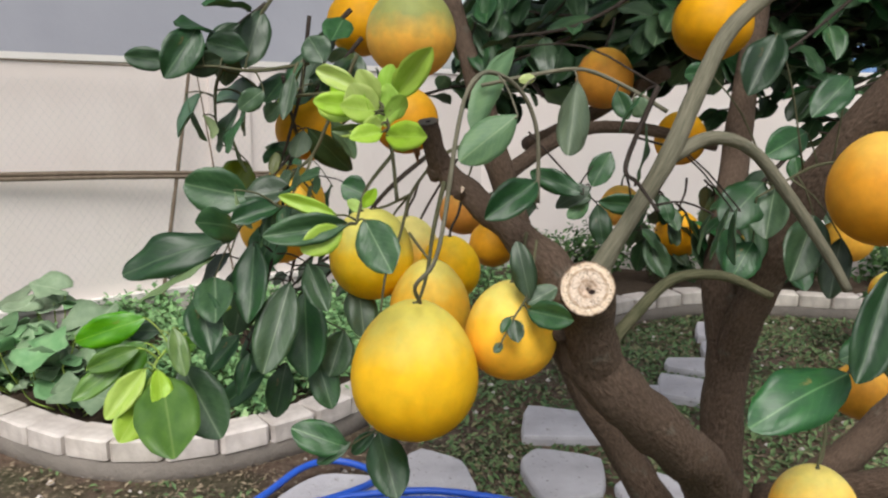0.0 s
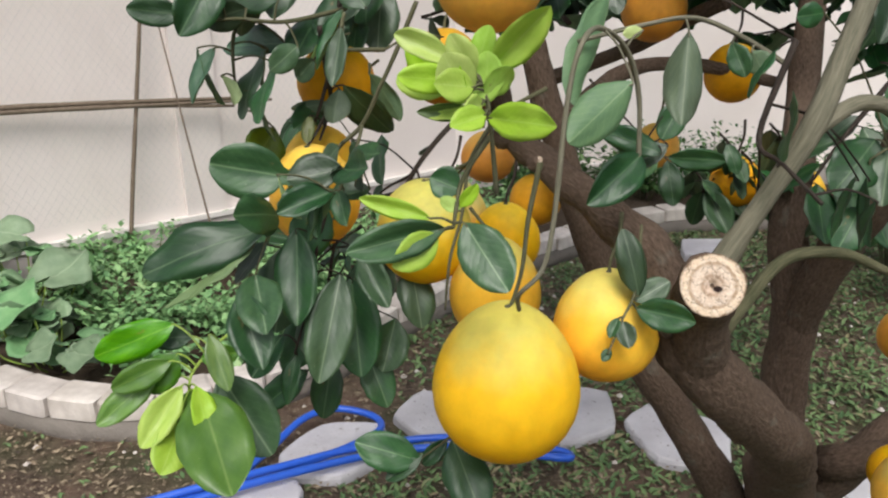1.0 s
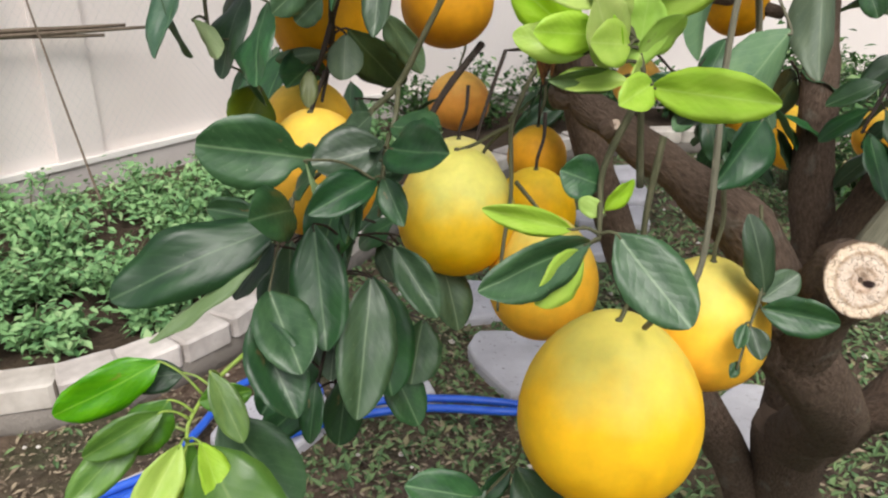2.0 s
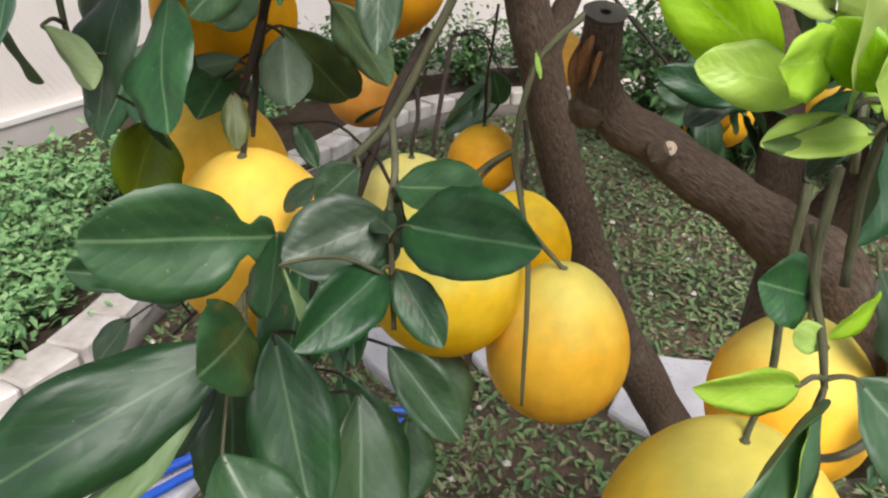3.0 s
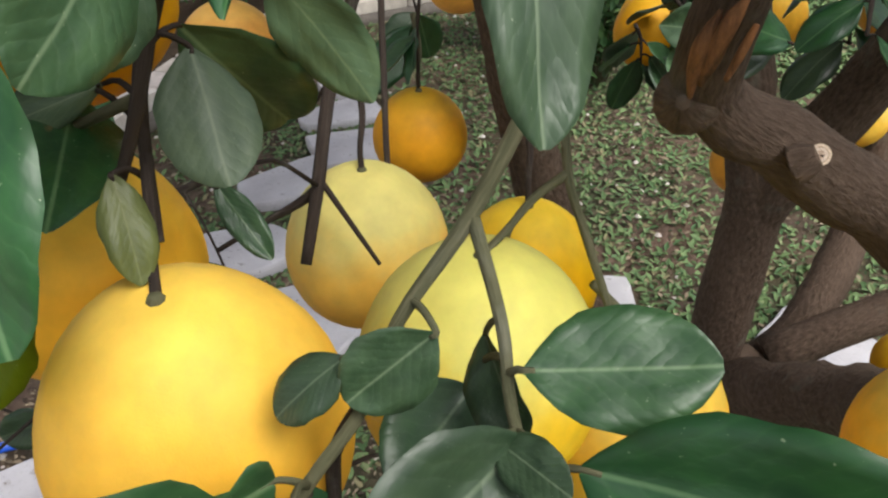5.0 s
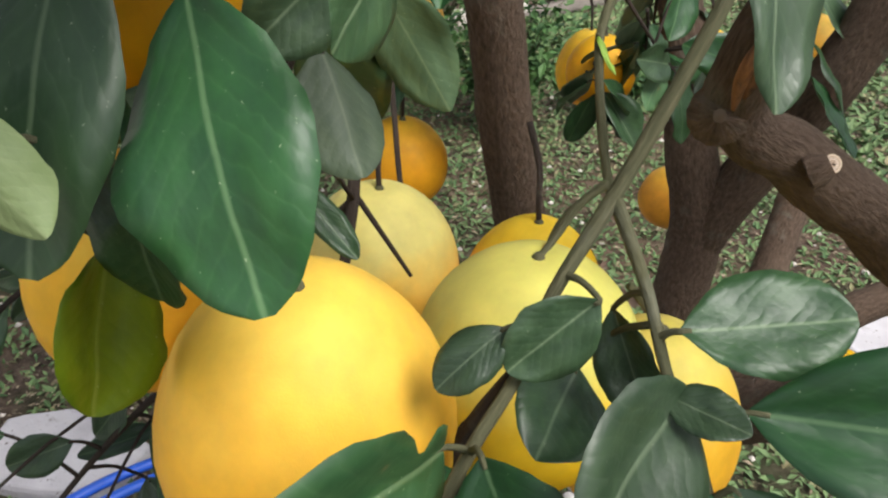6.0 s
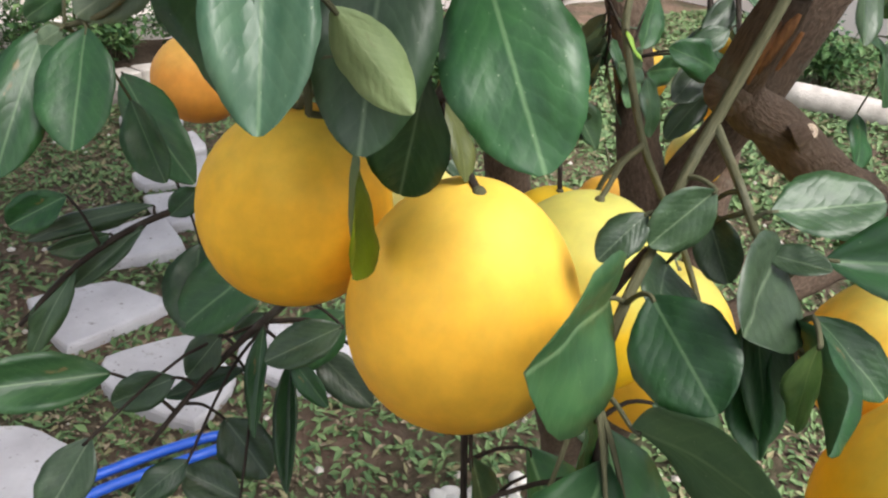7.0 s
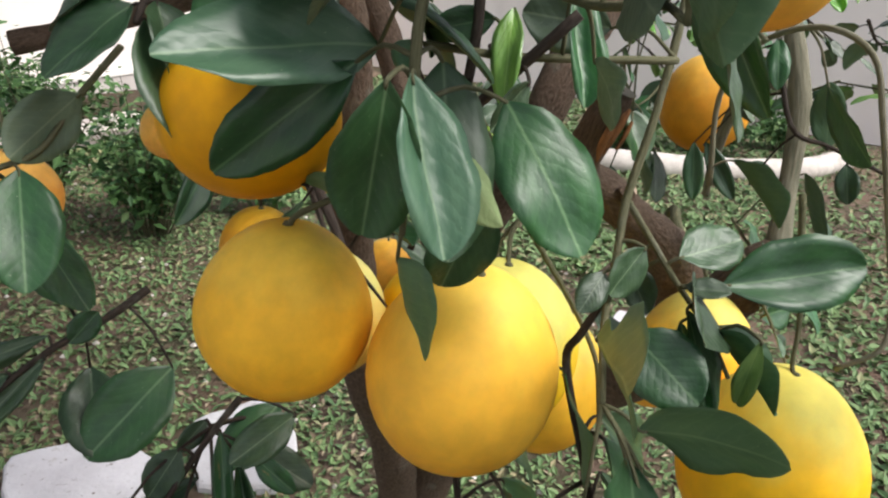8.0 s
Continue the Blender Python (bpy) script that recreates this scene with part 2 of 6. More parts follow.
_k = Mat("rim_stone", 0.9, 0.25)
_c = _k.mix((0.40, 0.35, 0.31), (0.70, 0.64, 0.58), _k.ramp(_k.noise(9.0, 8.0), (0.3, (0, 0, 0)), (0.65, (1, 1, 1))))
_k.color(_k.vary(_c, _k.random(), 0.01, 0.14, 0.1)).bump(_k.noise(50.0, 6.0), 0.5, 0.008)
RIM = _k.m
_k = Mat("rim_footing", 0.95, 0.2)
_k.color(_k.mix((0.13, 0.115, 0.10), (0.26, 0.23, 0.20), _k.noise(12.0, 8.0))).bump(_k.noise(60.0, 6.0), 0.6, 0.01)
FOOTING = _k.m

_k = Mat("stepping_stone", 0.88, 0.3)
_c = _k.mix((0.44, 0.42, 0.44), (0.64, 0.62, 0.64), _k.ramp(_k.noise(6.0, 8.0), (0.3, (0, 0, 0)), (0.7, (1, 1, 1))))
_c = _k.mix(_c, (0.20, 0.17, 0.16), _k.ramp(_k.noise(70.0, 3.0), (0.66, (0, 0, 0)), (0.72, (1, 1, 1))))
_c = _k.mix(_c, (0.25, 0.21, 0.18), _k.math("MULTIPLY", _k.ramp(_k.noise(9.0, 9.0, "Object", 0.8), (0.60, (0, 0, 0)), (0.68, (1, 1, 1))), 0.7))
_k.color(_k.vary(_c, _k.random(), 0.005, 0.08, 0.1)).bump(_k.noise(80.0, 6.0), 0.45, 0.006)
STONE = _k.m

_k = Mat("garden_soil", 0.97, 0.15)
_c = _k.mix((0.050, 0.036, 0.028), (0.27, 0.200, 0.150), _k.ramp(_k.noise(26.0, 9.0, "Object", 0.7), (0.3, (0, 0, 0)), (0.7, (1, 1, 1))))
_c = _k.mix(_c, (0.34, 0.215, 0.155), _k.math("MULTIPLY", _k.ramp(_k.noise(2.2, 5.0), (0.42, (0, 0, 0)), (0.65, (1, 1, 1))), 0.6))
_c = _k.mix(_c, (0.06, 0.10, 0.035), _k.math("MULTIPLY", _k.ramp(_k.noise(3.1, 6.0), (0.46, (0, 0, 0)), (0.64, (1, 1, 1))), 0.5))
_k.color(_c).bump(_k.noise(34.0, 8.0, "Object", 0.75), 1.0, 0.035)
SOIL = _k.m
_k = Mat("bed_soil", 0.97, 0.15)
_k.color(_k.mix((0.03, 0.022, 0.016), (0.11, 0.08, 0.055), _k.noise(20.0, 9.0, "Object", 0.7))).bump(_k.noise(40.0, 8.0), 0.9, 0.02)
BED = _k.m


def blade_material(name, a, b, dry):
    k = Mat(name, 0.6, 0.3)
    r = k.island()
    col = k.ramp(r, (0.0, a), (0.55, b), (0.86, b), (0.94, dry))
    k.color(col)
    return k.m


GRASS = blade_material("grass_blades", (0.070, 0.135, 0.052), (0.165, 0.250, 0.100), (0.27, 0.24, 0.13))
LITTER = blade_material("dry_leaf_bits", (0.14, 0.10, 0.065), (0.34, 0.27, 0.18), (0.06, 0.042, 0.03))
SHRUB = blade_material("shrub_leaves", (0.02, 0.065, 0.02), (0.075, 0.16, 0.045), (0.20, 0.30, 0.12))
FERN = blade_material("low_weeds", (0.09, 0.21, 0.08), (0.21, 0.38, 0.15), (0.30, 0.44, 0.20))

_k = Mat("hose_blue", 0.38, 0.5)
_k.color(_k.mix((0.012, 0.075, 0.50), (0.03, 0.14, 0.66), _k.noise(30.0, 4.0))).bump(_k.noise(120.0, 2.0), 0.1, 0.002)
HOSE = _k.m
_k = Mat("weathered_stick", 0.9, 0.2)
_k.color(_k.mix((0.075, 0.055, 0.042), (0.27, 0.21, 0.155), _k.noise(30.0, 8.0, "Object", 0.7))).bump(_k.noise(80.0, 5.0), 0.6, 0.004)
STICK = _k.m
_k = Mat("net_twine", 0.7, 0.3)
_k.color((0.62, 0.60, 0.58))
NET = _k.m
_k = Mat("blue_sheet", 0.5, 0.4)
_k.color(_k.mix((0.05, 0.12, 0.26), (0.10, 0.21, 0.40), _k.noise(2.0, 6.0))).bump(_k.noise(20.0, 3.0), 0.2, 0.01)
BLUE = _k.m
_k = Mat("grey_render", 0.9, 0.2)
_k.color(_k.mix((0.26, 0.27, 0.31), (0.40, 0.41, 0.45), _k.noise(0.7, 6.0))).bump(_k.noise(20.0, 4.0), 0.2, 0.01)
GREY = _k.m

# ---- small builders ----


def obj(name, bm, mats, smooth=True):
    me = bpy.data.meshes.new(name)
    bm.to_mesh(me)
    bm.free()
    for mt in mats if isinstance(mats, (list, tuple)) else [mats]:
        me.materials.append(mt)
    if smooth:
        for p in me.polygons:
            p.use_smooth = True
    return new(name, me)


def part(name, bm, mats, parent, label="", smooth=True):
    o = obj(name, bm, mats, smooth)
    o.parent = parent
    o.matrix_parent_inverse = parent.matrix_world.inverted()
    if label:
        o["label"] = label
    return o


def empty(name, at=(0, 0, 0)):
    o = new(name)
    o.empty_display_size = 0.05
    o.matrix_world = Matrix.Translation(at)
    return o


def spline(points, per=5):
    """Catmull-Rom through (x, y, z, r) points."""
    p = [Vector(q) for q in points]
    p = [p[0] * 2 - p[1]] + p + [p[-1] * 2 - p[-2]]
    out = []
    for i in range(1, len(p) - 2):
        for s in range(per):
            t = s / per
            a, b, c, d = p[i - 1], p[i], p[i + 1], p[i + 2]
            out.append(0.5 * ((2 * b) + (c - a) * t + (2 * a - 5 * b + 4 * c - d) * t * t + (3 * b - a - 3 * c + d) * t ** 3))
    out.append(p[-2])
    return out


def tube(bm, points, sides=8, per=5, rough=0.0, caps=True, mat=0):
    """A tapered, bent tube through (x, y, z, r) points."""
    pts = spline([tuple(q) for q in points], per)
    uv = bm.loops.layers.uv.verify()
    rings, side, gone = [], None, 0.0
    turn = 6.283 * sum(q[3] for q in pts) / len(pts)
    way = []
    for i, q in enumerate(pts):
        c, r = Vector(q[:3]), max(q[3], 0.0004)
        d = Vector(pts[min(i + 1, len(pts) - 1)][:3]) - Vector(pts[max(i - 1, 0)][:3])
        d.normalize()
        gone += (Vector(q[:3]) - Vector(pts[max(i - 1, 0)][:3])).length
        way.append(gone)
        side = (side or d.orthogonal()).normalized()
        side = (side - d * side.dot(d)).normalized()
        up = d.cross(side)
        ring = []
        for s in range(sides):
            a = 2 * math.pi * s / sides
            v = side * math.cos(a) + up * math.sin(a)
            k = 1.0
            if rough:
                k += rough * noise.noise((c + v * r) * 38.0) + rough * 0.8 * noise.noise((c + v * r) * 14.0)
            ring.append(bm.verts.new(c + v * r * k))
        rings.append(ring)
    for i, (a, b) in enumerate(zip(rings, rings[1:])):
        for s in range(sides):
            f = bm.faces.new((a[s], a[(s + 1) % sides], b[(s + 1) % sides], b[s]))
            f.material_index = mat
            for lp, u, v in zip(f.loops, (s, s + 1, s + 1, s), (way[i], way[i], way[i + 1], way[i + 1])):
                lp[uv].uv = (turn * u / sides, v)
    if caps:
        bm.faces.new(list(reversed(rings[0]))).material_index = mat
        bm.faces.new(rings[-1]).material_index = mat
    return rings


def box(bm, lo, hi, mat=0):
    vs = [bm.verts.new((x, y, z)) for z in (lo[2], hi[2]) for y in (lo[1], hi[1]) for x in (lo[0], hi[0])]
    for q in ((0, 2, 3, 1), (4, 5, 7, 6), (0, 1, 5, 4), (2, 6, 7, 3), (0, 4, 6, 2), (1, 3, 7, 5)):
        bm.faces.new([vs[i] for i in q]).material_index = mat


def wall_run(a, b, z0, z1, thick, bm, mat=0, out=0.0):
    """A straight wall from a to b (plan points); its body lies to the left of the way from a to b."""
    a, b = Vector((*a, 0)), Vector((*b, 0))
    d = (b - a).normalized()
    n = Vector((-d.y, d.x, 0))
    q = [a - n * out, b - n * out, b + n * thick, a + n * thick]
    lo = [bm.verts.new((v.x, v.y, z0)) for v in q]
    hi = [bm.verts.new((v.x, v.y, z1)) for v in q]
    bm.faces.new(list(reversed(lo)))
    bm.faces.new(hi)
    for i in range(4):
        bm.faces.new((lo[i], lo[(i + 1) % 4], hi[(i + 1) % 4], hi[i]))
    for f in bm.faces:
        f.material_index = mat if f.material_index == 0 else f.material_index

# ---- ground ----


def rise(x, y):
    return 0.018 * noise.noise(Vector((x * 1.7, y * 1.7, 0.3))) + 0.006 * noise.noise(Vector((x * 9, y * 9, 1.3)))


bm = bmesh.new()
xs = [-60, -20, -8] + [-5 + 0.1 * i for i in range(131)] + [9, 20, 60]
ys = [-60, -20, -6] + [-2 + 0.1 * i for i in range(91)] + [10, 20, 60]
grid = [[bm.verts.new((x, y, rise(x, y) if -5 < x < 7.9 and -2 < y < 7 else 0.0)) for x in xs] for y in ys]
for r0, r1 in zip(grid, grid[1:]):
    for i in range(len(xs) - 1):
        bm.faces.new((r0[i], r0[i + 1], r1[i + 1], r1[i]))
tagged(obj("ground", bm, SOIL), "brown earth with patchy low grass", "ground", kind="structure")

# ---- walls round the garden ----
CORNER = (-0.15, 4.95)
LEFT_END = (-5.5, -0.45)
RIGHT_END = (7.8, 5.43)
RUNS = (("wall_west", LEFT_END, CORNER), ("wall_north", CORNER, RIGHT_END))
for name, a, b in RUNS:
    bm = bmesh.new()
    wall_run(a, b, 0.0, 1.29, 0.14, bm)
    w = tagged(obj(name, bm, PLASTER, False), "pinkish beige plastered garden wall", "wall", kind="structure")
    bm = bmesh.new()
    wall_run(a, b, 0.0, 0.21, -0.002, bm, 0, 0.035)
    part("plinth", bm, PLINTH, w, "grey cement plinth", False)
    bm = bmesh.new()
    wall_run(a, b, 0.212, 0.236, -0.002, bm, 0, 0.045)
    part("ledge", bm, LEDGE, w, "whitish ledge on the plinth", False)
    bm = bmesh.new()
    wall_run(a, b, 1.292, 1.32, 0.15, bm, 0, 0.012)
    part("coping", bm, LEDGE, w, "thin pale coping", False)
bm = bmesh.new()
d = (Vector(CORNER) - Vector(LEFT_END)).normalized()
p = Vector((-1.33, 3.82))
wall_run(tuple(p - d * 0.10), tuple(p + d * 0.10), 0.0, 1.34, -0.005, bm, 0, 0.07)
tagged(obj("wall_pillar", bm, PLASTER, False), "plastered pillar of the garden wall", "pillar", kind="structure")
for name, a, b, z in (("wall_east", RIGHT_END, (7.8, -6.0), 1.3), ("wall_south", (7.8, -6.0), (-5.5, -6.0), 1.3), ("wall_south_west", (-5.5, -6.0), LEFT_END, 1.3)):
    bm = bmesh.new()
    wall_run(a, b, 0.0, z, 0.14, bm)
    tagged(obj(name, bm, PLASTER, False), "pinkish beige plastered garden wall", "wall", kind="structure")

# blue sheet fence behind the north wall, with shallow ribs
bm = bmesh.new()
rows = []
for i in range(361):
    x = 0.9 + i * 0.02
    y = 5.55 + 0.03 * x + 0.012 * math.sin(i * 1.25)
    rows.append([bm.verts.new((x, y + k * 0.006, z)) for k in (0, 1) for z in (0.0, 2.6)])
for a, b in zip(rows, rows[1:]):
    bm.faces.new((a[0], b[0], b[1], a[1]))
    bm.faces.new((a[2], a[3], b[3], b[2]))
    bm.faces.new((a[1], b[1], b[3], a[3]))
tagged(obj("sheet_fence", bm, BLUE), "blue ribbed metal sheet fence behind the wall", "fence", kind="structure")
# grey house wall beyond the west wall
bm = bmesh.new()
wall_run((-9.0, 4.0), (-1.2, 9.6), 0.0, 5.5, 0.2, bm)
hw = tagged(obj("neighbour_house", bm, GREY, False), "grey rendered side of a house beyond the wall", "house", kind="structure")

# ---- raised bed with its rim of pale blocks ----
RIM_LINE = [(-2.58, 2.47), (-2.3, 2.47), (-1.7, 2.36), (-1.35, 2.22), (-1.05, 2.14), (-0.8, 2.19), (-0.58, 2.36), (-0.42, 2.55), (-0.29, 2.82),
            (-0.09, 3.12), (0.10, 3.48), (0.42, 3.82), (0.85, 4.22), (1.3, 4.38), (1.9, 4.36), (2.8, 4.42), (4.5, 4.6)]
line = [Vector(q[:2]) for q in spline([(*q, 0, 0) for q in RIM_LINE], 40)]
run = [0.0]
for a, b in zip(line, line[1:]):
    run.append(run[-1] + (b - a).length)


def along(s):
    i = min(max(np.searchsorted(run, s) - 1, 0), len(line) - 2)
    k = (s - run[i]) / max(run[i + 1] - run[i], 1e-6)
    return line[i].lerp(line[i + 1], k), (line[i + 1] - line[i]).normalized()


bm = bmesh.new()
rings = []
steps = int(run[-1] / 0.06)
for i in range(steps + 1):
    c, d = along(run[-1] * i / steps)
    n = Vector((-d.y, d.x))
    prof = ((-0.012, -0.03), (-0.015, 0.062), (0.105, 0.062), (0.105, -0.03))
    rings.append([bm.verts.new((c.x + n.x * (u + 0.008 * noise.noise(Vector((c.x * 6, c.y * 6, w)))), c.y + n.y * u, w)) for u, w in prof])
for a, b in zip(rings, rings[1:]):
    for j in range(4):
        bm.faces.new((a[j], b[j], b[(j + 1) % 4], a[(j + 1) % 4]))
rim = tagged(obj("bed_rim", bm, FOOTING), "dark mortar footing of the bed under pale blocks", "flower bed", kind="structure")
# bed soil behind the rim, up to the walls
bm = bmesh.new()
edge = [bm.verts.new((*(along(run[-1] * i / 60)[0] + Vector((-along(run[-1] * i / 60)[1].y, along(run[-1] * i / 60)[1].x)) * 0.09), 0.085)) for i in range(61)]
far = []
for i in range(61):
    c = along(run[-1] * i / 60)[0]
    if c.x < 0.2:
        q = Vector(LEFT_END).lerp(Vector(CORNER), min(1, max(0, (c.x + c.y + 5.95) / 10.75 + 0.06)))
    else:
        q = Vector(CORNER).lerp(Vector(RIGHT_END), min(1, (c.x + 0.15) / 5.75))
    far.append(bm.verts.new((q.x, q.y, 0.10)))
for i in range(60):
    bm.faces.new((edge[i], edge[i + 1], far[i + 1], far[i]))
bmesh.ops.subdivide_edges(bm, edges=bm.edges[:], cuts=5, use_grid_fill=True)
for v in bm.verts:
    v.co.z += 0.02 * noise.noise(v.co * 5.0)
tagged(obj("bed_soil", bm, BED), "dark planted soil of the raised bed", "soil", kind="structure")

# ---- stepping stones ----


def stepping_stone(corners, top=0.034, label="pale grey flat stepping stone set in the grass"):
    c = sum((Vector(q) for q in corners), Vector((0, 0))) / len(corners)
    ring = []
    n = len(corners)
    for i in range(n):
        a, b = Vector(corners[i]) - c, Vector(corners[(i + 1) % n]) - c
        for k in range(4):
            q = a.lerp(b, k / 4)
            pull = 0.06 if k == 0 else 0.0
            j = 0.006 * noise.noise(Vector((q.x * 20 + c.x * 7, q.y * 20, 2)))
            ring.append(q * (1 - pull) + q.normalized() * j)
    bm = bmesh.new()
    tilt = Vector((random.uniform(-0.03, 0.03), random.uniform(-0.03, 0.03)))
    levels = ((1.0, -0.06), (1.01, top - 0.012), (0.985, top - 0.003), (0.95, top))
    rr = [[bm.verts.new((q.x * s, q.y * s, z + (tilt.dot(q) if z > 0 else 0))) for q in ring] for s, z in levels]
    for a, b in zip(rr, rr[1:]):
        for i in range(len(ring)):
            bm.faces.new((a[i], a[(i + 1) % len(ring)], b[(i + 1) % len(ring)], b[i]))
    mid = [bm.verts.new((q.x * 0.5, q.y * 0.5, top + 0.003 + tilt.dot(q) * 0.5)) for q in ring]
    for i in range(len(ring)):
        bm.faces.new((rr[-1][i], rr[-1][(i + 1) % len(ring)], mid[(i + 1) % len(ring)], mid[i]))
    bm.faces.new(mid)
    bmesh.ops.recalc_face_normals(bm, faces=bm.faces[:])
    o = tagged(obj("stepping_stone", bm, STONE, False), label, "stepping stone", "stepping stones in the grass")
    o.matrix_world = Matrix.Translation((c.x, c.y, 0))
    return o


STONES = [
    [(-0.72, 1.84), (-0.60, 1.94), (-0.38, 1.95), (-0.34, 1.76), (-0.55, 1.68)],
    [(-0.48, 2.06), (-0.39, 2.22), (-0.21, 2.23), (-0.17, 2.10), (-0.28, 1.96), (-0.42, 1.97)],
    [(-0.20, 2.28), (-0.12, 2.44), (0.03, 2.37), (0.10, 2.18), (-0.03, 2.12)],
    [(0.20, 2.38), (0.25, 2.50), (0.47, 2.47), (0.46, 2.24), (0.29, 2.14)],
    [(0.21, 2.86), (0.43, 2.81), (0.50, 2.61), (0.20, 2.58)],
    [(0.43, 3.10), (0.74, 3.14), (0.68, 2.86), (0.42, 2.93)],
    [(0.75, 3.30), (1.04, 3.20), (0.93, 2.99), (0.71, 3.03)],
    [(0.80, 3.49), (1.13, 3.52), (1.08, 3.28), (0.79, 3.36)],
    [(1.0, 3.75), (1.24, 3.80), (1.17, 3.57), (0.98, 3.56)],
    [(1.04, 4.08), (1.33, 4.10), (1.24, 3.88), (1.0, 3.84)],
    [(0.48, 2.30), (0.60, 2.42), (0.78, 2.26), (0.72, 2.05), (0.54, 2.08)],
    [(0.92, 2.16), (1.11, 2.05), (1.00, 1.89), (0.82, 1.79), (0.71, 1.98)],
    [(1.15, 1.71), (1.38, 1.76), (1.40, 1.46), (1.24, 1.53)],
    [(1.60, 1.55), (1.86, 1.50), (1.80, 1.30), (1.58, 1.33)],
    [(2.05, 1.30), (2.3, 1.28), (2.28, 1.07), (2.0, 1.1)],
]
random.seed(5)
for q in STONES:
    stepping_stone(q)

# ---- garden hose ----
HOSE_LINES = [
    [(-0.95, 1.62), (-0.72, 1.76), (-0.57, 1.87), (-0.50, 2.05), (-0.44, 2.20), (-0.36, 2.26), (-0.25, 2.25), (-0.21, 2.18), (-0.26, 2.08), (-0.36, 2.0), (-0.5, 1.92), (-0.7, 1.80), (-1.0, 1.56)],
    [(-1.05, 1.58), (-0.62, 1.83), (-0.42, 1.96), (-0.25, 2.06), (-0.05, 2.10), (0.12, 2.09), (0.28, 2.07), (0.31, 2.04), (0.26, 2.02), (0.05, 2.06), (-0.15, 2.05), (-0.35, 1.95), (-0.6, 1.79), (-1.05, 1.50)],
]
hose = empty("garden_hose", (-0.4, 2.0, 0))
tagged(hose, "bright blue garden hose lying over the stones", "hose")
for k, pts in enumerate(HOSE_LINES):
    bm = bmesh.new()
    tube(bm, [(x, y, 0.05 + 0.014 * k + 0.008 * math.sin(i * 1.7), 0.0105) for i, (x, y) in enumerate(pts)], 8, 8)
    part("hose_coil", bm, HOSE, hose)

# ---- pomelo tree: trunk and limbs ----
tree = empty("pomelo_tree", (0.60, 1.42, 0))
tagged(tree, "low pomelo tree with brown limbs and glossy dark leaves", "tree")


def limb(name, points, mat=None, sides=12, rough=0.12, label="", caps=True):
    bm = bmesh.new()
    tube(bm, points, sides, 6, rough, caps)
    return part(name, bm, mat or BARK, tree, label)


limb("trunk", [(0.66, 1.50, -0.05, 0.075), (0.63, 1.46, 0.10, 0.062), (0.60, 1.42, 0.30, 0.055), (0.555, 1.36, 0.50, 0.052)], sides=16)
limb("limb", [(0.57, 1.38, 0.45, 0.046), (0.50, 1.22, 0.605, 0.037), (0.43, 1.12, 0.708, 0.0345), (0.325, 1.045, 0.825, 0.033), (0.276, 1.06, 0.93, 0.0265), (0.222, 1.092, 0.977, 0.0210), (0.170, 1.118, 1.015, 0.0172), (0.132, 1.141, 1.042, 0.0155), (0.116, 1.134, 1.072, 0.0138), (0.110, 1.121, 1.108, 0.0130)], sides=20, rough=0.22)
limb("limb", [(0.325, 1.05, 0.82, 0.0325), (0.314, 1.012, 0.885, 0.0300), (0.3095, 0.982, 0.930, 0.0295), (0.3068, 0.9585, 0.9415, 0.0287)], label="sawn-off limb", sides=16)
limb("limb", [(0.63, 1.45, 0.12, 0.040), (0.525, 1.42, 0.35, 0.034), (0.425, 1.40, 0.52, 0.031), (0.313, 1.40, 0.71, 0.028), (0.235, 1.385, 0.885, 0.023), (0.185, 1.37, 1.03, 0.021), (0.15, 1.37, 1.15, 0.018), (0.10, 1.40, 1.30, 0.013)])
limb("limb", [(0.63, 1.46, 0.20, 0.044), (0.585, 1.42, 0.42, 0.038), (0.558, 1.395, 0.60, 0.035), (0.558, 1.390, 0.74, 0.033), (0.543, 1.414, 0.85, 0.028), (0.562, 1.47, 0.98, 0.025), (0.59, 1.56, 1.13, 0.022), (0.63, 1.66, 1.35, 0.018)])
limb("limb", [(0.557, 1.398, 0.66, 0.024), (0.562, 1.375, 0.755, 0.029), (0.580, 1.340, 0.845, 0.029), (0.600, 1.305, 0.93, 0.029), (0.64, 1.28, 1.04, 0.030), (0.70, 1.25, 1.14, 0.030), (0.80, 1.20, 1.26, 0.027)])
limb("limb", [(0.60, 1.40, 0.40, 0.036), (0.68, 1.36, 0.52, 0.030), (0.79, 1.39, 0.62, 0.026), (0.92, 1.44, 0.76, 0.020)])
limb("limb", [(0.62, 1.36, 0.50, 0.028), (0.80, 1.26, 0.60, 0.024), (1.0, 1.18, 0.66, 0.018)])
limb("limb", [(0.19, 1.37, 1.02, 0.013), (0.30, 1.50, 1.085, 0.012), (0.42, 1.58, 1.09, 0.011), (0.56, 1.6, 1.06, 0.010)])

# Added limb, out of view; carries the high boughs that shade the north wall.
limb("limb", [(0.62, 1.64, 1.30, 0.018), (0.70, 1.85, 1.80, 0.016), (0.85, 2.30, 2.55, 0.013), (1.0, 2.80, 3.35, 0.008)])

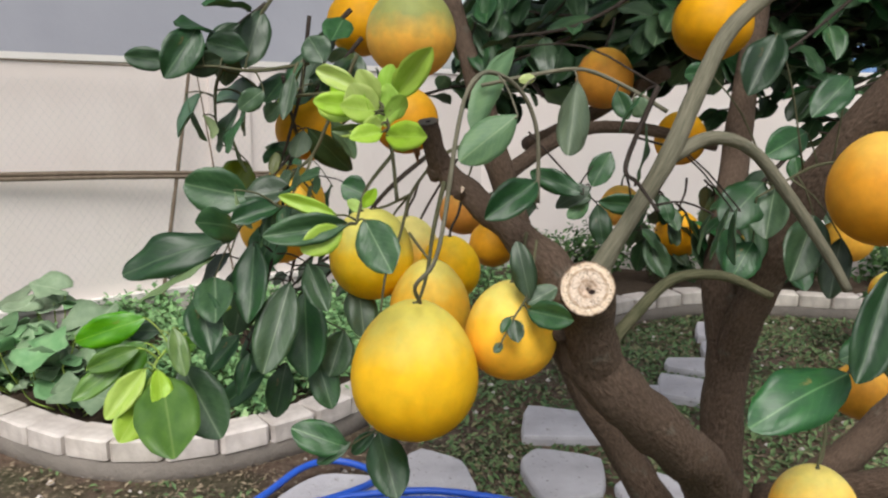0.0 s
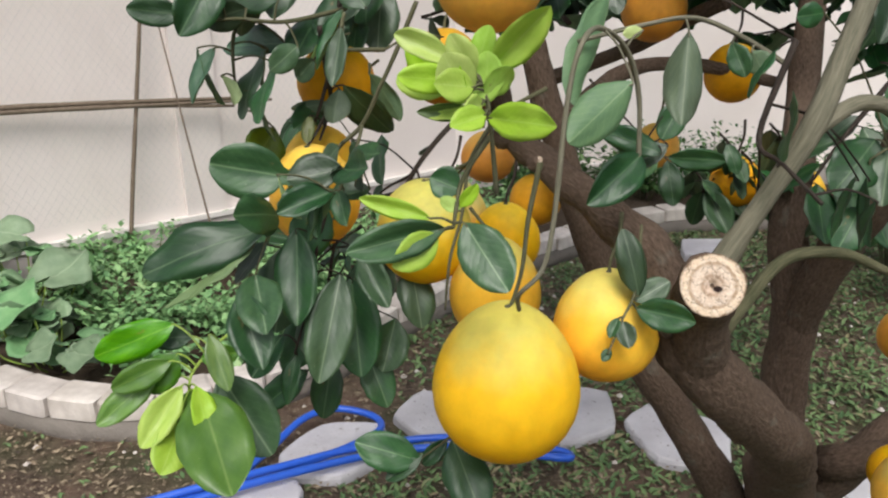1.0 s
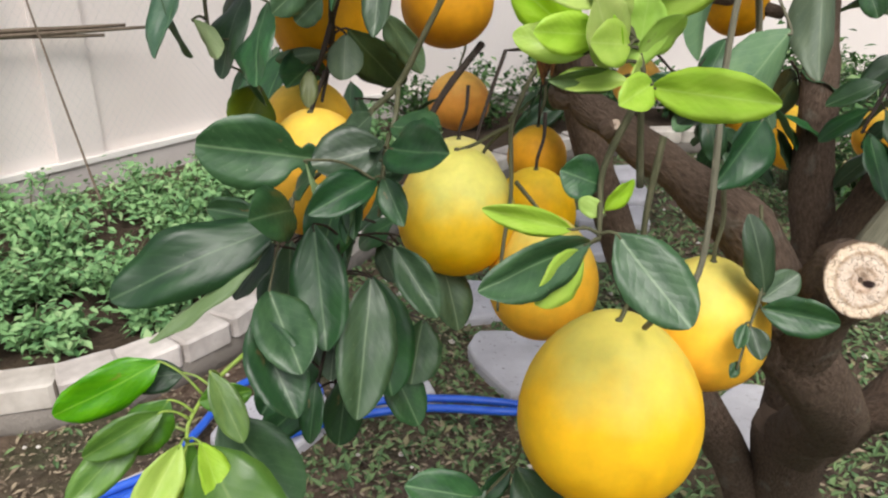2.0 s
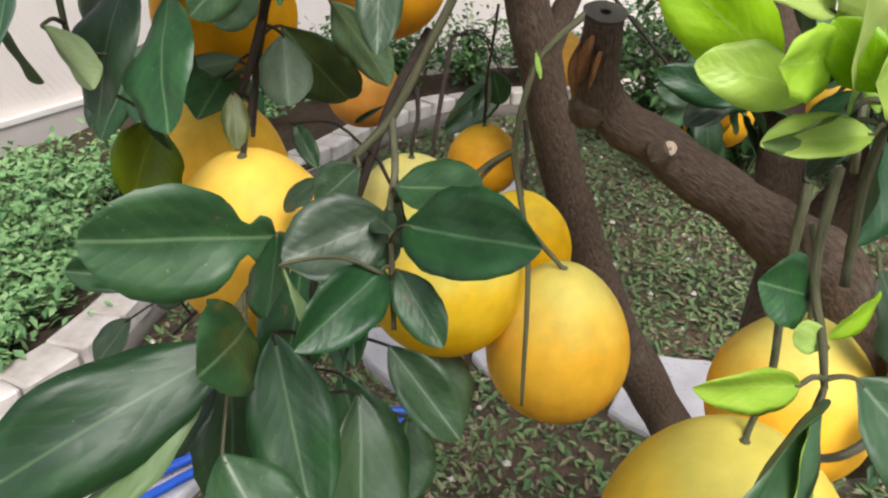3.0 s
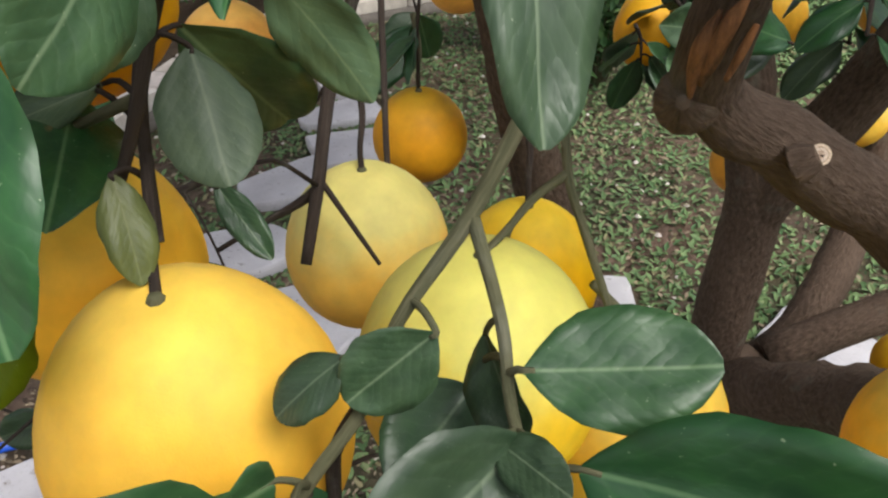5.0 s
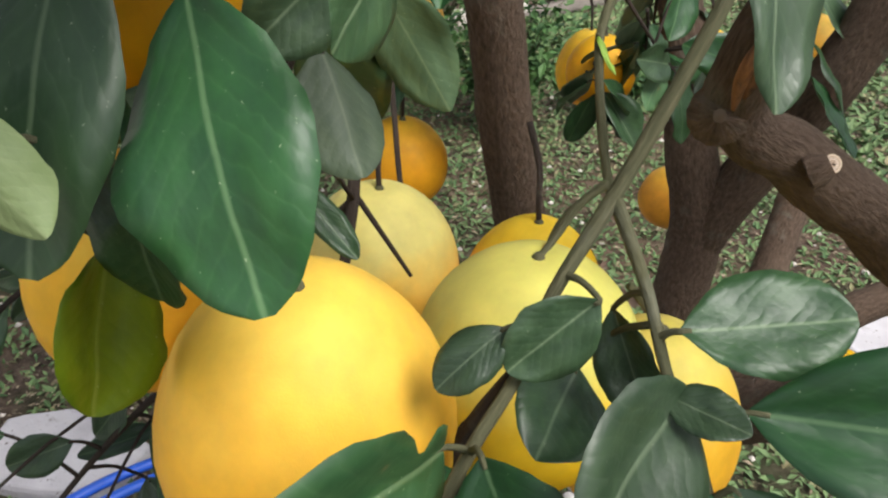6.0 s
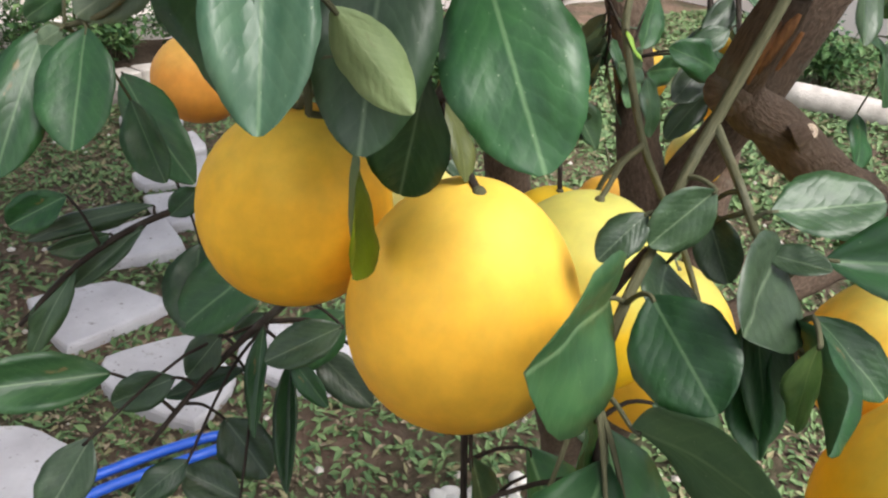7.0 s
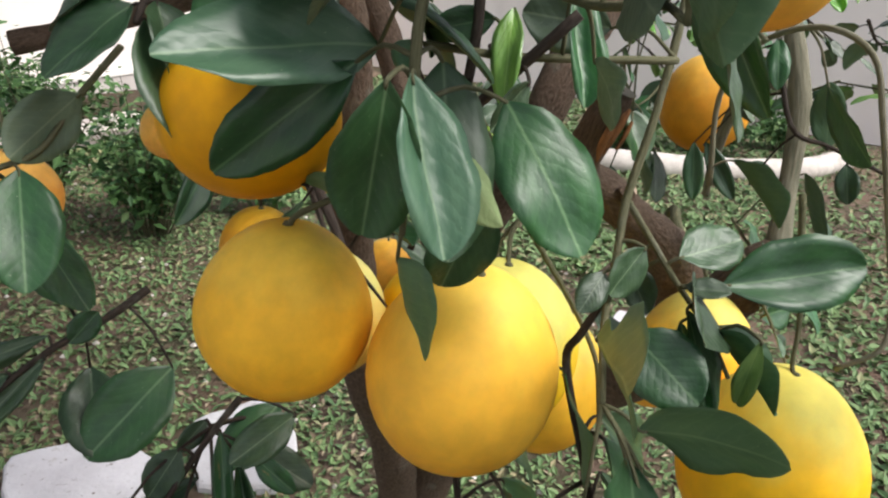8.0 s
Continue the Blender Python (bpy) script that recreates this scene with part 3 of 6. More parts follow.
# sawn faces
def sawn(at, way, r, label, mat=None):
    bm = bmesh.new()
    rings = []
    for s in (0.0, 0.14, 0.3, 0.5, 0.72, 0.9, 1.0):
        rings.append([bm.verts.new((s * math.cos(a) * (1 + 0.03 * math.sin(3 * a)), s * math.sin(a), 0.05 * noise.noise(Vector((s * 3 * math.cos(a), s * 3 * math.sin(a), 5))) - (0.25 if s < 0.1 else 0.06 if s < 0.2 else 0))) for a in [i * math.pi / 12 for i in range(24)]])
    for a, b in zip(rings, rings[1:]):
        for i in range(24):
            bm.faces.new((a[i], b[i], b[(i + 1) % 24], a[(i + 1) % 24]))
    o = part("sawn_face", bm, mat or CUT, tree, label)
    m = Matrix.Translation(at) @ Vector(way).to_track_quat("Z", "Y").to_matrix().to_4x4() @ Matrix.Diagonal((r, r, r, 1))
    o.matrix_world = m
    return o


sawn((0.3060, 0.9545, 0.9432), (-0.16, -0.93, 0.33), 0.0290, "pale sawn end of the limb with a dark core")
sawn((0.1098, 1.1198, 1.1105), (-0.06, -0.33, 0.94), 0.0134, "small grey sawn stub with a hole", GREY_CUT)
limb("branch", [(0.315, 0.972, 0.955, 0.0125), (0.345, 0.975, 1.01, 0.0094), (0.384, 0.979, 1.082, 0.0108), (0.413, 1.0, 1.15, 0.0094), (0.452, 1.03, 1.22, 0.009), (0.54, 1.06, 1.29, 0.009)], GREY_BARK, 10, 0.08, "pale grey-green striped branch")
limb("branch", [(0.384, 0.979, 1.08, 0.0085), (0.43, 1.0, 1.10, 0.0075), (0.48, 1.03, 1.085, 0.007), (0.53, 1.045, 1.03, 0.007), (0.575, 1.05, 0.97, 0.006), (0.60, 1.05, 0.93, 0.005)], GREY_BARK, 8, 0.05)
limb("branch", [(0.34, 1.03, 0.86, 0.008), (0.36, 1.04, 0.885, 0.0075), (0.41, 1.07, 0.93, 0.0065), (0.47, 1.08, 0.935, 0.006), (0.53, 1.09, 0.91, 0.005)], TWIG, 8, 0.05)

limb("knot", [(0.150, 1.109, 1.021, 0.009), (0.1525, 1.105, 1.0245, 0.0075), (0.1545, 1.102, 1.0272, 0.0052)], BARK, 12, 0.1)
sawn((0.1548, 1.1016, 1.0276), (-0.45, -0.65, 0.5), 0.0048, "small ringed branch scar")
limb("knob", [(0.122, 1.144, 1.044, 0.015), (0.116, 1.141, 1.047, 0.0145), (0.110, 1.138, 1.049, 0.009), (0.106, 1.136, 1.050, 0.003)], BARK, 14, 0.25)
for w in ([(0.0965, 1.1085, 1.099, 0.001), (0.0950, 1.1135, 1.088, 0.0040), (0.0965, 1.1190, 1.076, 0.0046), (0.0965, 1.1215, 1.064, 0.001)],
          [(0.0930, 1.1155, 1.094, 0.001), (0.0918, 1.1195, 1.082, 0.0036), (0.0945, 1.1235, 1.070, 0.0036), (0.0960, 1.1250, 1.058, 0.001)],
          [(0.1010, 1.1060, 1.090, 0.001), (0.1000, 1.1090, 1.080, 0.0020), (0.1000, 1.1135, 1.068, 0.001)]):
    limb("bark_wound", w, RAW, 7, 0.5, "raw orange wood where bark is torn")
limb("knot", [(0.282, 1.016, 0.872, 0.010), (0.277, 1.008, 0.876, 0.008), (0.274, 1.003, 0.878, 0.003)], BARK, 10, 0.2)

limb("branch", [(0.213, 1.829, 1.046, 0.0141), (0.278, 1.742, 1.079, 0.0134), (0.362, 1.649, 1.127, 0.0127), (0.455, 1.544, 1.188, 0.0127)], BARK, 10, 0.15, "short dark cut branch")

# ---- fruit ----


def pomelo_mesh(name, pear, mat, seed, segs=36, rows=22):
    bm = bmesh.new()
    rings = []
    for i in range(rows + 1):
        th = math.pi * i / rows
        z, r = math.cos(th), math.sin(th)
        r *= 1.0 - pear * (0.5 + 0.5 * z) ** 1.6
        z *= 1.0 + 0.05 * pear
        if i == 0:
            z -= 0.05
        if i == 1:
            z -= 0.015
        ring = []
        for j in range(segs):
            a = 2 * math.pi * j / segs
            k = 1 + 0.018 * noise.noise(Vector((math.cos(a) * r * 1.6 + seed, math.sin(a) * r * 1.6, z * 1.6)))
            ring.append(bm.verts.new((r * k * math.cos(a), r * k * math.sin(a), z)))
        rings.append(ring)
    for a, b in zip(rings, rings[1:]):
        for j in range(segs):
            bm.faces.new((a[j], b[j], b[(j + 1) % segs], a[(j + 1) % segs]))
    bmesh.ops.remove_doubles(bm, verts=bm.verts[:], dist=0.0005)
    me = bpy.data.meshes.new(name)
    bm.to_mesh(me)
    bm.free()
    me.materials.append(mat)
    for p in me.polygons:
        p.use_smooth = True
    return me


SKINS = {key: pomelo_mesh("skin_" + key, pear, mat, i * 3.1) for i, (key, pear, mat) in enumerate((
    ("yellow", 0.14, YELLOW), ("greenish", 0.21, GREENISH), ("orange", 0.08, ORANGE), ("lime", 0.10, LIME), ("green", 0.06, GREENTOP), ("russet", 0.10, RUSSET)))}


def pomelo(c, wide, high, skin, label, stem=None, lean=(0, 0)):
    """A fruit with its own stalk; stem: points that the stalk passes on its way to the tree."""
    o = empty("pomelo", c)
    tagged(o, label, "pomelo", "pomelos on the tree")
    rot = Euler((radians(lean[0]), radians(lean[1]), random.uniform(0, 6.28))).to_matrix().to_4x4()
    s = new("skin", SKINS[skin])
    s.parent = o
    s.matrix_basis = rot @ Matrix.Diagonal((wide / 2, wide / 2, high / 2, 1))
    top = Vector(c) + rot.to_3x3() @ Vector((0, 0, high / 2 * 0.95))
    bm = bmesh.new()
    tube(bm, [(*top, 0.0032), (*(top + Vector((0, 0, 0.0015))), 0.0030), (*(top + Vector((0, 0, 0.003))), 0.0020)], 8, 2)
    part("calyx", bm, TWIG, o)
    way = [Vector(q) for q in stem] if stem else [top + Vector((0.002, 0.004, 0.014)), top + Vector((0.010, 0.014, 0.032)), top + Vector((0.014, 0.030, 0.055))]
    bm = bmesh.new()
    tube(bm, [(*top, 0.0019)] + [(*q, 0.0018 + 0.0003 * i) for i, q in enumerate(way)], 7, 5, 0.05)
    part("stalk", bm, TWIG if random.random() < 0.6 else DARK_TWIG, o)
    return o


random.seed(11)
FRUIT = [
    ((0.122, 0.954, 0.844), 0.152, 0.156, "greenish", "large yellow pomelo with a green shoulder hanging in front", [(0.127, 0.958, 0.925), (0.135, 0.96, 0.955), (0.14, 0.97, 1.0), (0.15, 0.98, 1.05)]),
    ((0.224, 1.026, 0.873), 0.116, 0.117, "greenish", "yellow pomelo beside the largest fruit", None),
    ((0.026, 1.162, 0.930), 0.119, 0.126, "lime", "broad pomelo with pale green top", [(0.045, 1.168, 0.995), (0.062, 1.172, 1.003), (0.078, 1.170, 1.011)]),
    ((0.110, 1.142, 0.866), 0.116, 0.127, "greenish", "smooth yellow pomelo with a green shoulder", [(0.104, 1.142, 0.934), (0.094, 1.145, 0.946), (0.080, 1.148, 0.963)]),
    ((-0.101, 1.148, 0.976), 0.110, 0.120, "yellow", "bright yellow pomelo among dark leaves", [(-0.101, 1.158, 1.042), (-0.097, 1.168, 1.050), (-0.092, 1.182, 1.062)], (0, 6)),
    ((-0.116, 1.252, 0.990), 0.104, 0.104, "yellow", "round yellow pomelo touching its neighbour", [(-0.115, 1.245, 1.048), (-0.102, 1.222, 1.062), (-0.088, 1.199, 1.075)]),
    ((-0.098, 1.289, 1.093), 0.104, 0.095, "orange", "orange yellow pomelo half behind a leaf", None),
    ((0.170, 1.460, 0.894), 0.083, 0.081, "orange", "orange pomelo hanging alone over the grass", None),
    ((0.046, 1.316, 0.906), 0.108, 0.109, "lime", "pale green and yellow pomelo", None),
    ((0.122, 1.250, 0.894), 0.096, 0.097, "yellow", "yellow pomelo behind the others", None),
    ((0.102, 1.043, 1.211), 0.104, 0.102, "green", "green-topped pomelo high in the tree", None),
    ((0.037, 1.359, 1.105), 0.106, 0.104, "orange", "orange pomelo in shade between leaves", None),
    ((0.093, 1.710, 0.914), 0.105, 0.097, "russet", "dull orange pomelo deep in the tree", None),
    ((0.506, 1.433, 1.258), 0.125, 0.116, "orange", "orange pomelo above the pale branch", None),
    ((0.356, 1.588, 1.178), 0.106, 0.108, "orange", "shaded olive orange pomelo", None),
    ((0.500, 1.625, 1.072), 0.096, 0.098, "orange", "orange pomelo before the wall", None),
    ((0.652, 1.668, 0.850), 0.092, 0.110, "yellow", "yellow pomelo between two limbs", None),
    ((0.637, 1.077, 1.043), 0.124, 0.130, "russet", "reddish orange pomelo by a thick limb", None),
    ((0.488, 1.511, 0.912), 0.082, 0.083, "orange", "small orange pomelo behind a limb", None),
    ((0.690, 1.505, 0.897), 0.074, 0.080, "yellow", "small yellow pomelo between the limbs", None),
    ((0.596, 1.070, 0.655), 0.110, 0.100, "greenish", "pale yellow pomelo low beside the trunk", None),
    ((0.860, 1.620, 0.605), 0.110, 0.108, "orange", "orange pomelo low over the grass", None),
    ((0.413, 1.772, 0.925), 0.090, 0.086, "yellow", "yellow pomelo half behind hanging leaves", None),
    ((0.650, 1.215, 0.585), 0.077, 0.074, "orange", "small orange pomelo near the ground", None),
    ((-0.052, 1.440, 1.262), 0.118, 0.110, "orange", "orange pomelo behind the high green-topped one", None),
    ((0.839, 1.460, 0.753), 0.098, 0.096, "lime", "pale yellow pomelo behind the thick limb", None),
    ((0.722, 1.392, 0.936), 0.080, 0.078, "yellow", "yellow pomelo over the dark limb", None),
    ((0.800, 1.418, 0.848), 0.060, 0.058, "greenish", "small pale pomelo below its neighbour", None),
]
for q in FRUIT:
    pomelo(*q)

# ---- leaves ----
STATIONS = (0.0, 0.07, 0.17, 0.30, 0.45, 0.60, 0.74, 0.86, 0.95, 1.0)
BLADE = (0.03, 0.16, 0.31, 0.44, 0.50, 0.49, 0.43, 0.32, 0.18, 0.05)
WING_STATIONS = (0.0, 0.05, 0.13, 0.19, 0.23, 0.33, 0.48, 0.64, 0.80, 0.92, 1.0)
WINGED = (0.03, 0.17, 0.21, 0.10, 0.17, 0.36, 0.48, 0.50, 0.42, 0.28, 0.10)
COLUMNS = (-1.0, -0.7, -0.35, 0.0, 0.35, 0.7, 1.0)


def smoother(ys, half, n=23):
    """The outline resampled at n even steps along a soft curve."""
    pts = spline([(y, w, 0.0, 0.0) for y, w in zip(ys, half)], 12)
    y = np.array([q[0] for q in pts])
    w = np.array([q[1] for q in pts])
    at = 0.5 - 0.5 * np.cos(np.linspace(0, math.pi, n))
    return list(at), list(np.maximum(np.interp(at, y, w), 0.012))


def leaf_mesh(name, top, under, fold, droop, wave, curl, twist, seed, winged=False):
    """A leaf of unit length and width with an upper and a paler lower skin; it lies along y and looks up z."""
    bm = bmesh.new()
    ys, half = (WING_STATIONS, WINGED) if winged else (STATIONS, BLADE)
    ys, half = smoother(ys, half)
    sheets = []
    for side, lift in ((0, 0.006), (1, -0.006)):
        rows = []
        for y, h in zip(ys, half):
            row = []
            for c in COLUMNS:
                x = c * h * (1 + 0.07 * noise.noise(Vector((y * 5, c * 2, seed))) + 0.018 * abs(c) * math.sin(y * 62 + seed))
                z = fold * abs(x) - 0.9 * curl * x * x + twist * x * (y - 0.4) + droop * y * (1 - y) + wave * noise.noise(Vector((y * 3.2, c * 1.3, seed + 9))) * (0.4 + abs(c)) * min(1, 5 * y, 5 * (1 - y))
                row.append(bm.verts.new((x, y, z + lift * (1 - 0.8 * abs(c)))))
            rows.append(row)
        sheets.append(rows)
        for a, b in zip(rows, rows[1:]):
            for i in range(6):
                q = (a[i], a[i + 1], b[i + 1], b[i])
                bm.faces.new(q if side == 0 else (a[i], b[i], b[i + 1], a[i + 1])).material_index = side
    up, lo = sheets
    for k in (0, 6):
        for a, b, c, d in zip(up, up[1:], lo, lo[1:]):
            q = (a[k], b[k], d[k], c[k])
            bm.faces.new(q if k == 0 else q[::-1])
    me = bpy.data.meshes.new(name)
    bm.to_mesh(me)
    bm.free()
    me.materials.append(top)
    me.materials.append(under)
    for p in me.polygons:
        p.use_smooth = True
    return me


SHAPES = ((0.36, 0.10, 0.08, 0.3, 0.2), (0.55, 0.22, 0.11, 0.6, -0.3), (0.26, 0.30, 0.14, 0.2, 0.4), (0.45, -0.12, 0.11, 0.7, -0.2),
          (0.70, 0.18, 0.14, 0.5, 0.5), (0.40, 0.40, 0.10, 0.9, 0.1), (0.62, -0.20, 0.12, 0.3, -0.5))
LEAVES = {}
for key, top, under in (("d", LEAF_TOP, LEAF_UNDER), ("m", MID_TOP, MID_UNDER), ("y", YOUNG_TOP, YOUNG_UNDER), ("o", OLIVE_TOP, LEAF_UNDER), ("p", MID_TOP, PALE_UNDER), ("g", SHEEN_TOP, LEAF_UNDER)):
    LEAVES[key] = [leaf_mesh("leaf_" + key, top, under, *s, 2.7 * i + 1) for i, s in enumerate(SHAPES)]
LEAVES["w"] = [leaf_mesh("leaf_winged", LEAF_TOP, LEAF_UNDER, 0.55, 0.10, 0.10, 0.6, 0.1, 4.4, True)]


def leaf(parent, base, tip, wide, kind, facing):
    """One leaf from base to tip whose upper side looks along facing."""
    b, t = Vector(base), Vector(tip)
    y = t - b
    n = y.length
    y.normalize()
    z = Vector(facing)
    z = (z - y * z.dot(y)).normalized()
    x = y.cross(z)
    meshes = LEAVES["w"] if "w" in kind else LEAVES[kind[0]]
    o = new("leaf", random.choice(meshes))
    o.parent = parent
    o.matrix_parent_inverse = parent.matrix_world.inverted()
    m = Matrix((x, y, z)).transposed().to_4x4()
    o.matrix_basis = Matrix.Translation(b) @ m @ Matrix.Diagonal((wide, n, n * 0.55, 1))
    return o


def spray(points, mat, leaves, label=""):
    """A twig through (x, y, z, r) points with its leaves, each on a short stalk."""
    bm = bmesh.new()
    tube(bm, points, 6, 5, 0.10)
    line = [Vector(q[:3]) for q in spline(points, 5)]
    for base, tip, wide, kind, facing in leaves:
        b = Vector(base)
        near = min(line, key=lambda q: (q - b).length)
        if (near - b).length > 0.004:
            way = (b - near) * 0.5 + near + Vector((0, 0, 0.12 * (b - near).length))
            end = b + (Vector(tip) - b) * 0.06
            tube(bm, [(*near, 0.0014), (*way, 0.0011), (*b, 0.0010), (*end, 0.0008)], 5, 3)
    o = part("twig", bm, mat, tree, label)
    for row in leaves:
        leaf(o, *row)
    return o


def bough(points, count, mat=DARK_TWIG, size=0.075, kind="d", sag=0.5):
    """A twig whose leaves stand out to both sides by turns and hang a little."""
    line = [Vector(q[:3]) for q in spline(points, 6)]
    rows = []
    for i in range(count):
        k = min(int((i + 0.8) / count * (len(line) - 1)), len(line) - 2)
        d = (line[k + 1] - line[k]).normalized()
        side = d.cross(Vector((0, 0, 1))).normalized() * (1 if i % 2 else -1)
        side = side * random.uniform(0.4, 1.0) + Vector((0, 0, random.uniform(-0.3, 0.5)))
        way = (d * random.uniform(0.2, 0.9) + side - Vector((0, 0, sag * random.uniform(0.2, 1.4)))).normalized()
        b = line[k] + way * random.uniform(0.006, 0.016)
        n = size * random.uniform(0.7, 1.2)
        face = Vector((random.uniform(-0.5, 0.5), random.uniform(-0.9, 0.2), 1.0))
        rows.append((tuple(b), tuple(b + way * n), n * random.uniform(0.46, 0.6), kind, tuple(face)))
    return spray(points, mat, rows)


def crown(x0, x1, y0, y1, z0, z1, count, seed):
    """Leafy boughs, of the tree's top or added out of view for shade, spread over a stretch of the plan."""
    random.seed(seed)
    for i in range(count):
        p = Vector((random.uniform(x0, x1), random.uniform(y0, y1), random.uniform(z0, z1) + 0.12 * random.random()))
        a = random.uniform(0, 6.28)
        d = Vector((math.cos(a), math.sin(a), random.uniform(-0.1, 0.25))) * random.uniform(0.09, 0.16)
        bough([(*(p - d), 0.005), (*(p + Vector((0, 0, 0.02))), 0.004), (*(p + d), 0.002)], 10, DARK_TWIG, 0.105, "d", 0.35)


# Boughs added above the view to keep sky light off the inner tree.
crown(-0.1, 1.5, 1.40, 2.5, 1.70, 2.15, 64, 81)
crown(0.30, 1.75, 2.35, 3.0, 1.30, 1.72, 46, 92)
crown(0.20, 1.10, 2.30, 2.8, 1.20, 1.36, 20, 93)
crown(0.00, 0.55, 1.95, 2.5, 1.11, 1.22, 26, 94)
crown(0.10, 0.60, 1.95, 2.5, 1.22, 1.36, 18, 95)
# Unseen boughs, added to cast shade on the foliage behind.
crown(0.5, 1.5, 1.45, 1.9, 1.52, 1.72, 12, 82)
crown(0.18, 1.15, 1.55, 2.25, 1.33, 1.50, 26, 83)
crown(0.55, 1.2, 1.5, 2.0, 1.22, 1.36, 6, 84)
crown(0.22, 1.3, 1.75, 2.35, 1.22, 1.34, 30, 85)
crown(0.22, 0.90, 1.85, 2.40, 1.19, 1.27, 26, 86)
crown(0.62, 1.15, 1.80, 2.30, 1.12, 1.22, 8, 87)
# More unseen boughs that block the sun from the leaves at the back.
crown(0.35, 1.2, 1.60, 1.95, 1.56, 1.78, 18, 88)
crown(0.20, 0.55, 1.90, 2.30, 1.17, 1.24, 8, 89)
# Added high boughs, never in view: they shade the north wall; the second fills below.
crown(0.10, 1.9, 2.5, 3.2, 2.9, 3.6, 60, 96)
crown(0.15, 1.5, 1.9, 2.8, 2.1, 2.95, 44, 98)
# Added over the front fruit, out of view, to darken the leaves beneath.
crown(-0.30, 0.5, 1.18, 1.65, 1.52, 1.85, 16, 97)
random.seed(21)
spray([(0.030, 1.080, 1.190, 0.0026), (0.012, 1.080, 1.150, 0.0026), (0.000, 1.081, 1.125, 0.0025), (-0.009, 1.082, 1.108, 0.0025), (-0.030, 1.086, 1.068, 0.0025), (-0.055, 1.083, 1.045, 0.0023), (-0.068, 1.082, 1.021, 0.0023), (-0.088, 1.078, 1.006, 0.0022), (-0.115, 1.070, 0.985, 0.0018)], TWIG, [
        ((-0.096, 1.081, 1.010), (-0.186, 1.055, 1.032), 0.060, "dw", (0.30, -0.92, 0.12)),
        ((-0.052, 1.069, 1.049), (-0.073, 1.081, 1.026), 0.024, "d", (-0.48, -0.82, 0.31)),
        ((-0.070, 1.086, 1.037), (-0.089, 1.093, 1.019), 0.017, "d", (-0.72, -0.30, 0.63)),
        ((-0.096, 1.065, 1.019), (-0.108, 1.026, 0.995), 0.038, "d", (-0.78, -0.13, 0.61)),
        ((-0.117, 1.050, 0.978), (-0.141, 0.986, 0.995), 0.046, "d", (0.87, -0.21, 0.45)),
        ((-0.125, 1.053, 0.965), (-0.257, 1.022, 0.920), 0.055, "d", (-0.04, -0.77, 0.63)),
        ((-0.143, 1.037, 0.947), (-0.227, 1.000, 0.894), 0.026, "mu", (0.40, 0.31, -0.86)),
        ((-0.137, 1.022, 0.922), (-0.110, 0.960, 0.884), 0.047, "d", (0.04, -0.50, 0.86)),
        ((-0.136, 1.068, 0.943), (-0.171, 1.056, 0.899), 0.035, "d", (-0.50, -0.65, 0.58)),
    ], "green-brown twig hanging with broad leaves")

spray([(-0.030, 1.086, 1.068, 0.0020), (-0.034, 1.066, 1.046, 0.0019), (-0.041, 1.051, 1.031, 0.0018), (-0.046, 1.030, 1.010, 0.0016), (-0.050, 1.012, 0.985, 0.0013)], TWIG, [
        ((-0.040, 1.026, 1.033), (-0.003, 0.955, 1.049), 0.042, "d", (-0.85, -0.05, 0.50)),
        ((-0.038, 1.051, 1.043), (-0.003, 1.021, 1.050), 0.031, "d", (-0.75, 0.00, 0.65)),
        ((-0.044, 1.041, 1.031), (-0.098, 1.029, 1.021), 0.042, "d", (0.08, -0.81, 0.58)),
        ((-0.051, 1.027, 1.011), (-0.100, 0.992, 0.996), 0.031, "d", (0.31, -0.71, 0.63)),
        ((-0.045, 1.022, 1.012), (-0.032, 0.991, 0.985), 0.022, "d", (-0.36, -0.69, 0.62)),
        ((-0.044, 1.043, 1.008), (-0.075, 1.016, 0.962), 0.019, "d", (-0.86, 0.16, 0.49)),
        ((-0.029, 1.080, 1.031), (-0.028, 1.062, 1.002), 0.020, "d", (-0.90, -0.39, 0.21)),
        ((-0.100, 1.006, 1.032), (-0.080, 1.008, 0.987), 0.012, "m", (-0.91, 0.12, -0.40)),
        ((-0.026, 1.092, 0.998), (-0.065, 1.073, 0.993), 0.034, "d", (-0.55, -0.65, 0.50)),
        ((-0.064, 1.041, 1.024), (-0.069, 1.017, 0.965), 0.022, "d", (-0.55, -0.65, 0.50)),
        ((-0.050, 1.045, 1.031), (-0.047, 1.021, 1.033), 0.014, "d", (-0.50, -0.30, 0.80)),
    ], "thin twig ending in a rosette of dark glossy leaves")

spray([(0.170, 1.251, 1.087, 0.0030), (0.131, 1.229, 1.070, 0.0028), (0.107, 1.209, 1.055, 0.0026), (0.080, 1.173, 1.015, 0.0024), (0.075, 1.150, 0.988, 0.0022), (0.071, 1.123, 0.957, 0.0020), (0.061, 1.097, 0.923, 0.0018), (0.057, 1.088, 0.892, 0.0016), (0.055, 1.083, 0.862, 0.0012)], TWIG, [
        ((0.111, 1.216, 1.068), (0.108, 1.198, 1.052), 0.004, "yu", (0.44, 0.56, -0.70)),
    ], "twig with a bent snag and pale bark scar")

spray([(0.078, 1.170, 1.011, 0.0018), (0.064, 1.179, 0.996, 0.0017), (0.054, 1.180, 0.983, 0.0017), (0.051, 1.178, 0.969, 0.0016)], TWIG, [

    ], "small pale fruit twig")

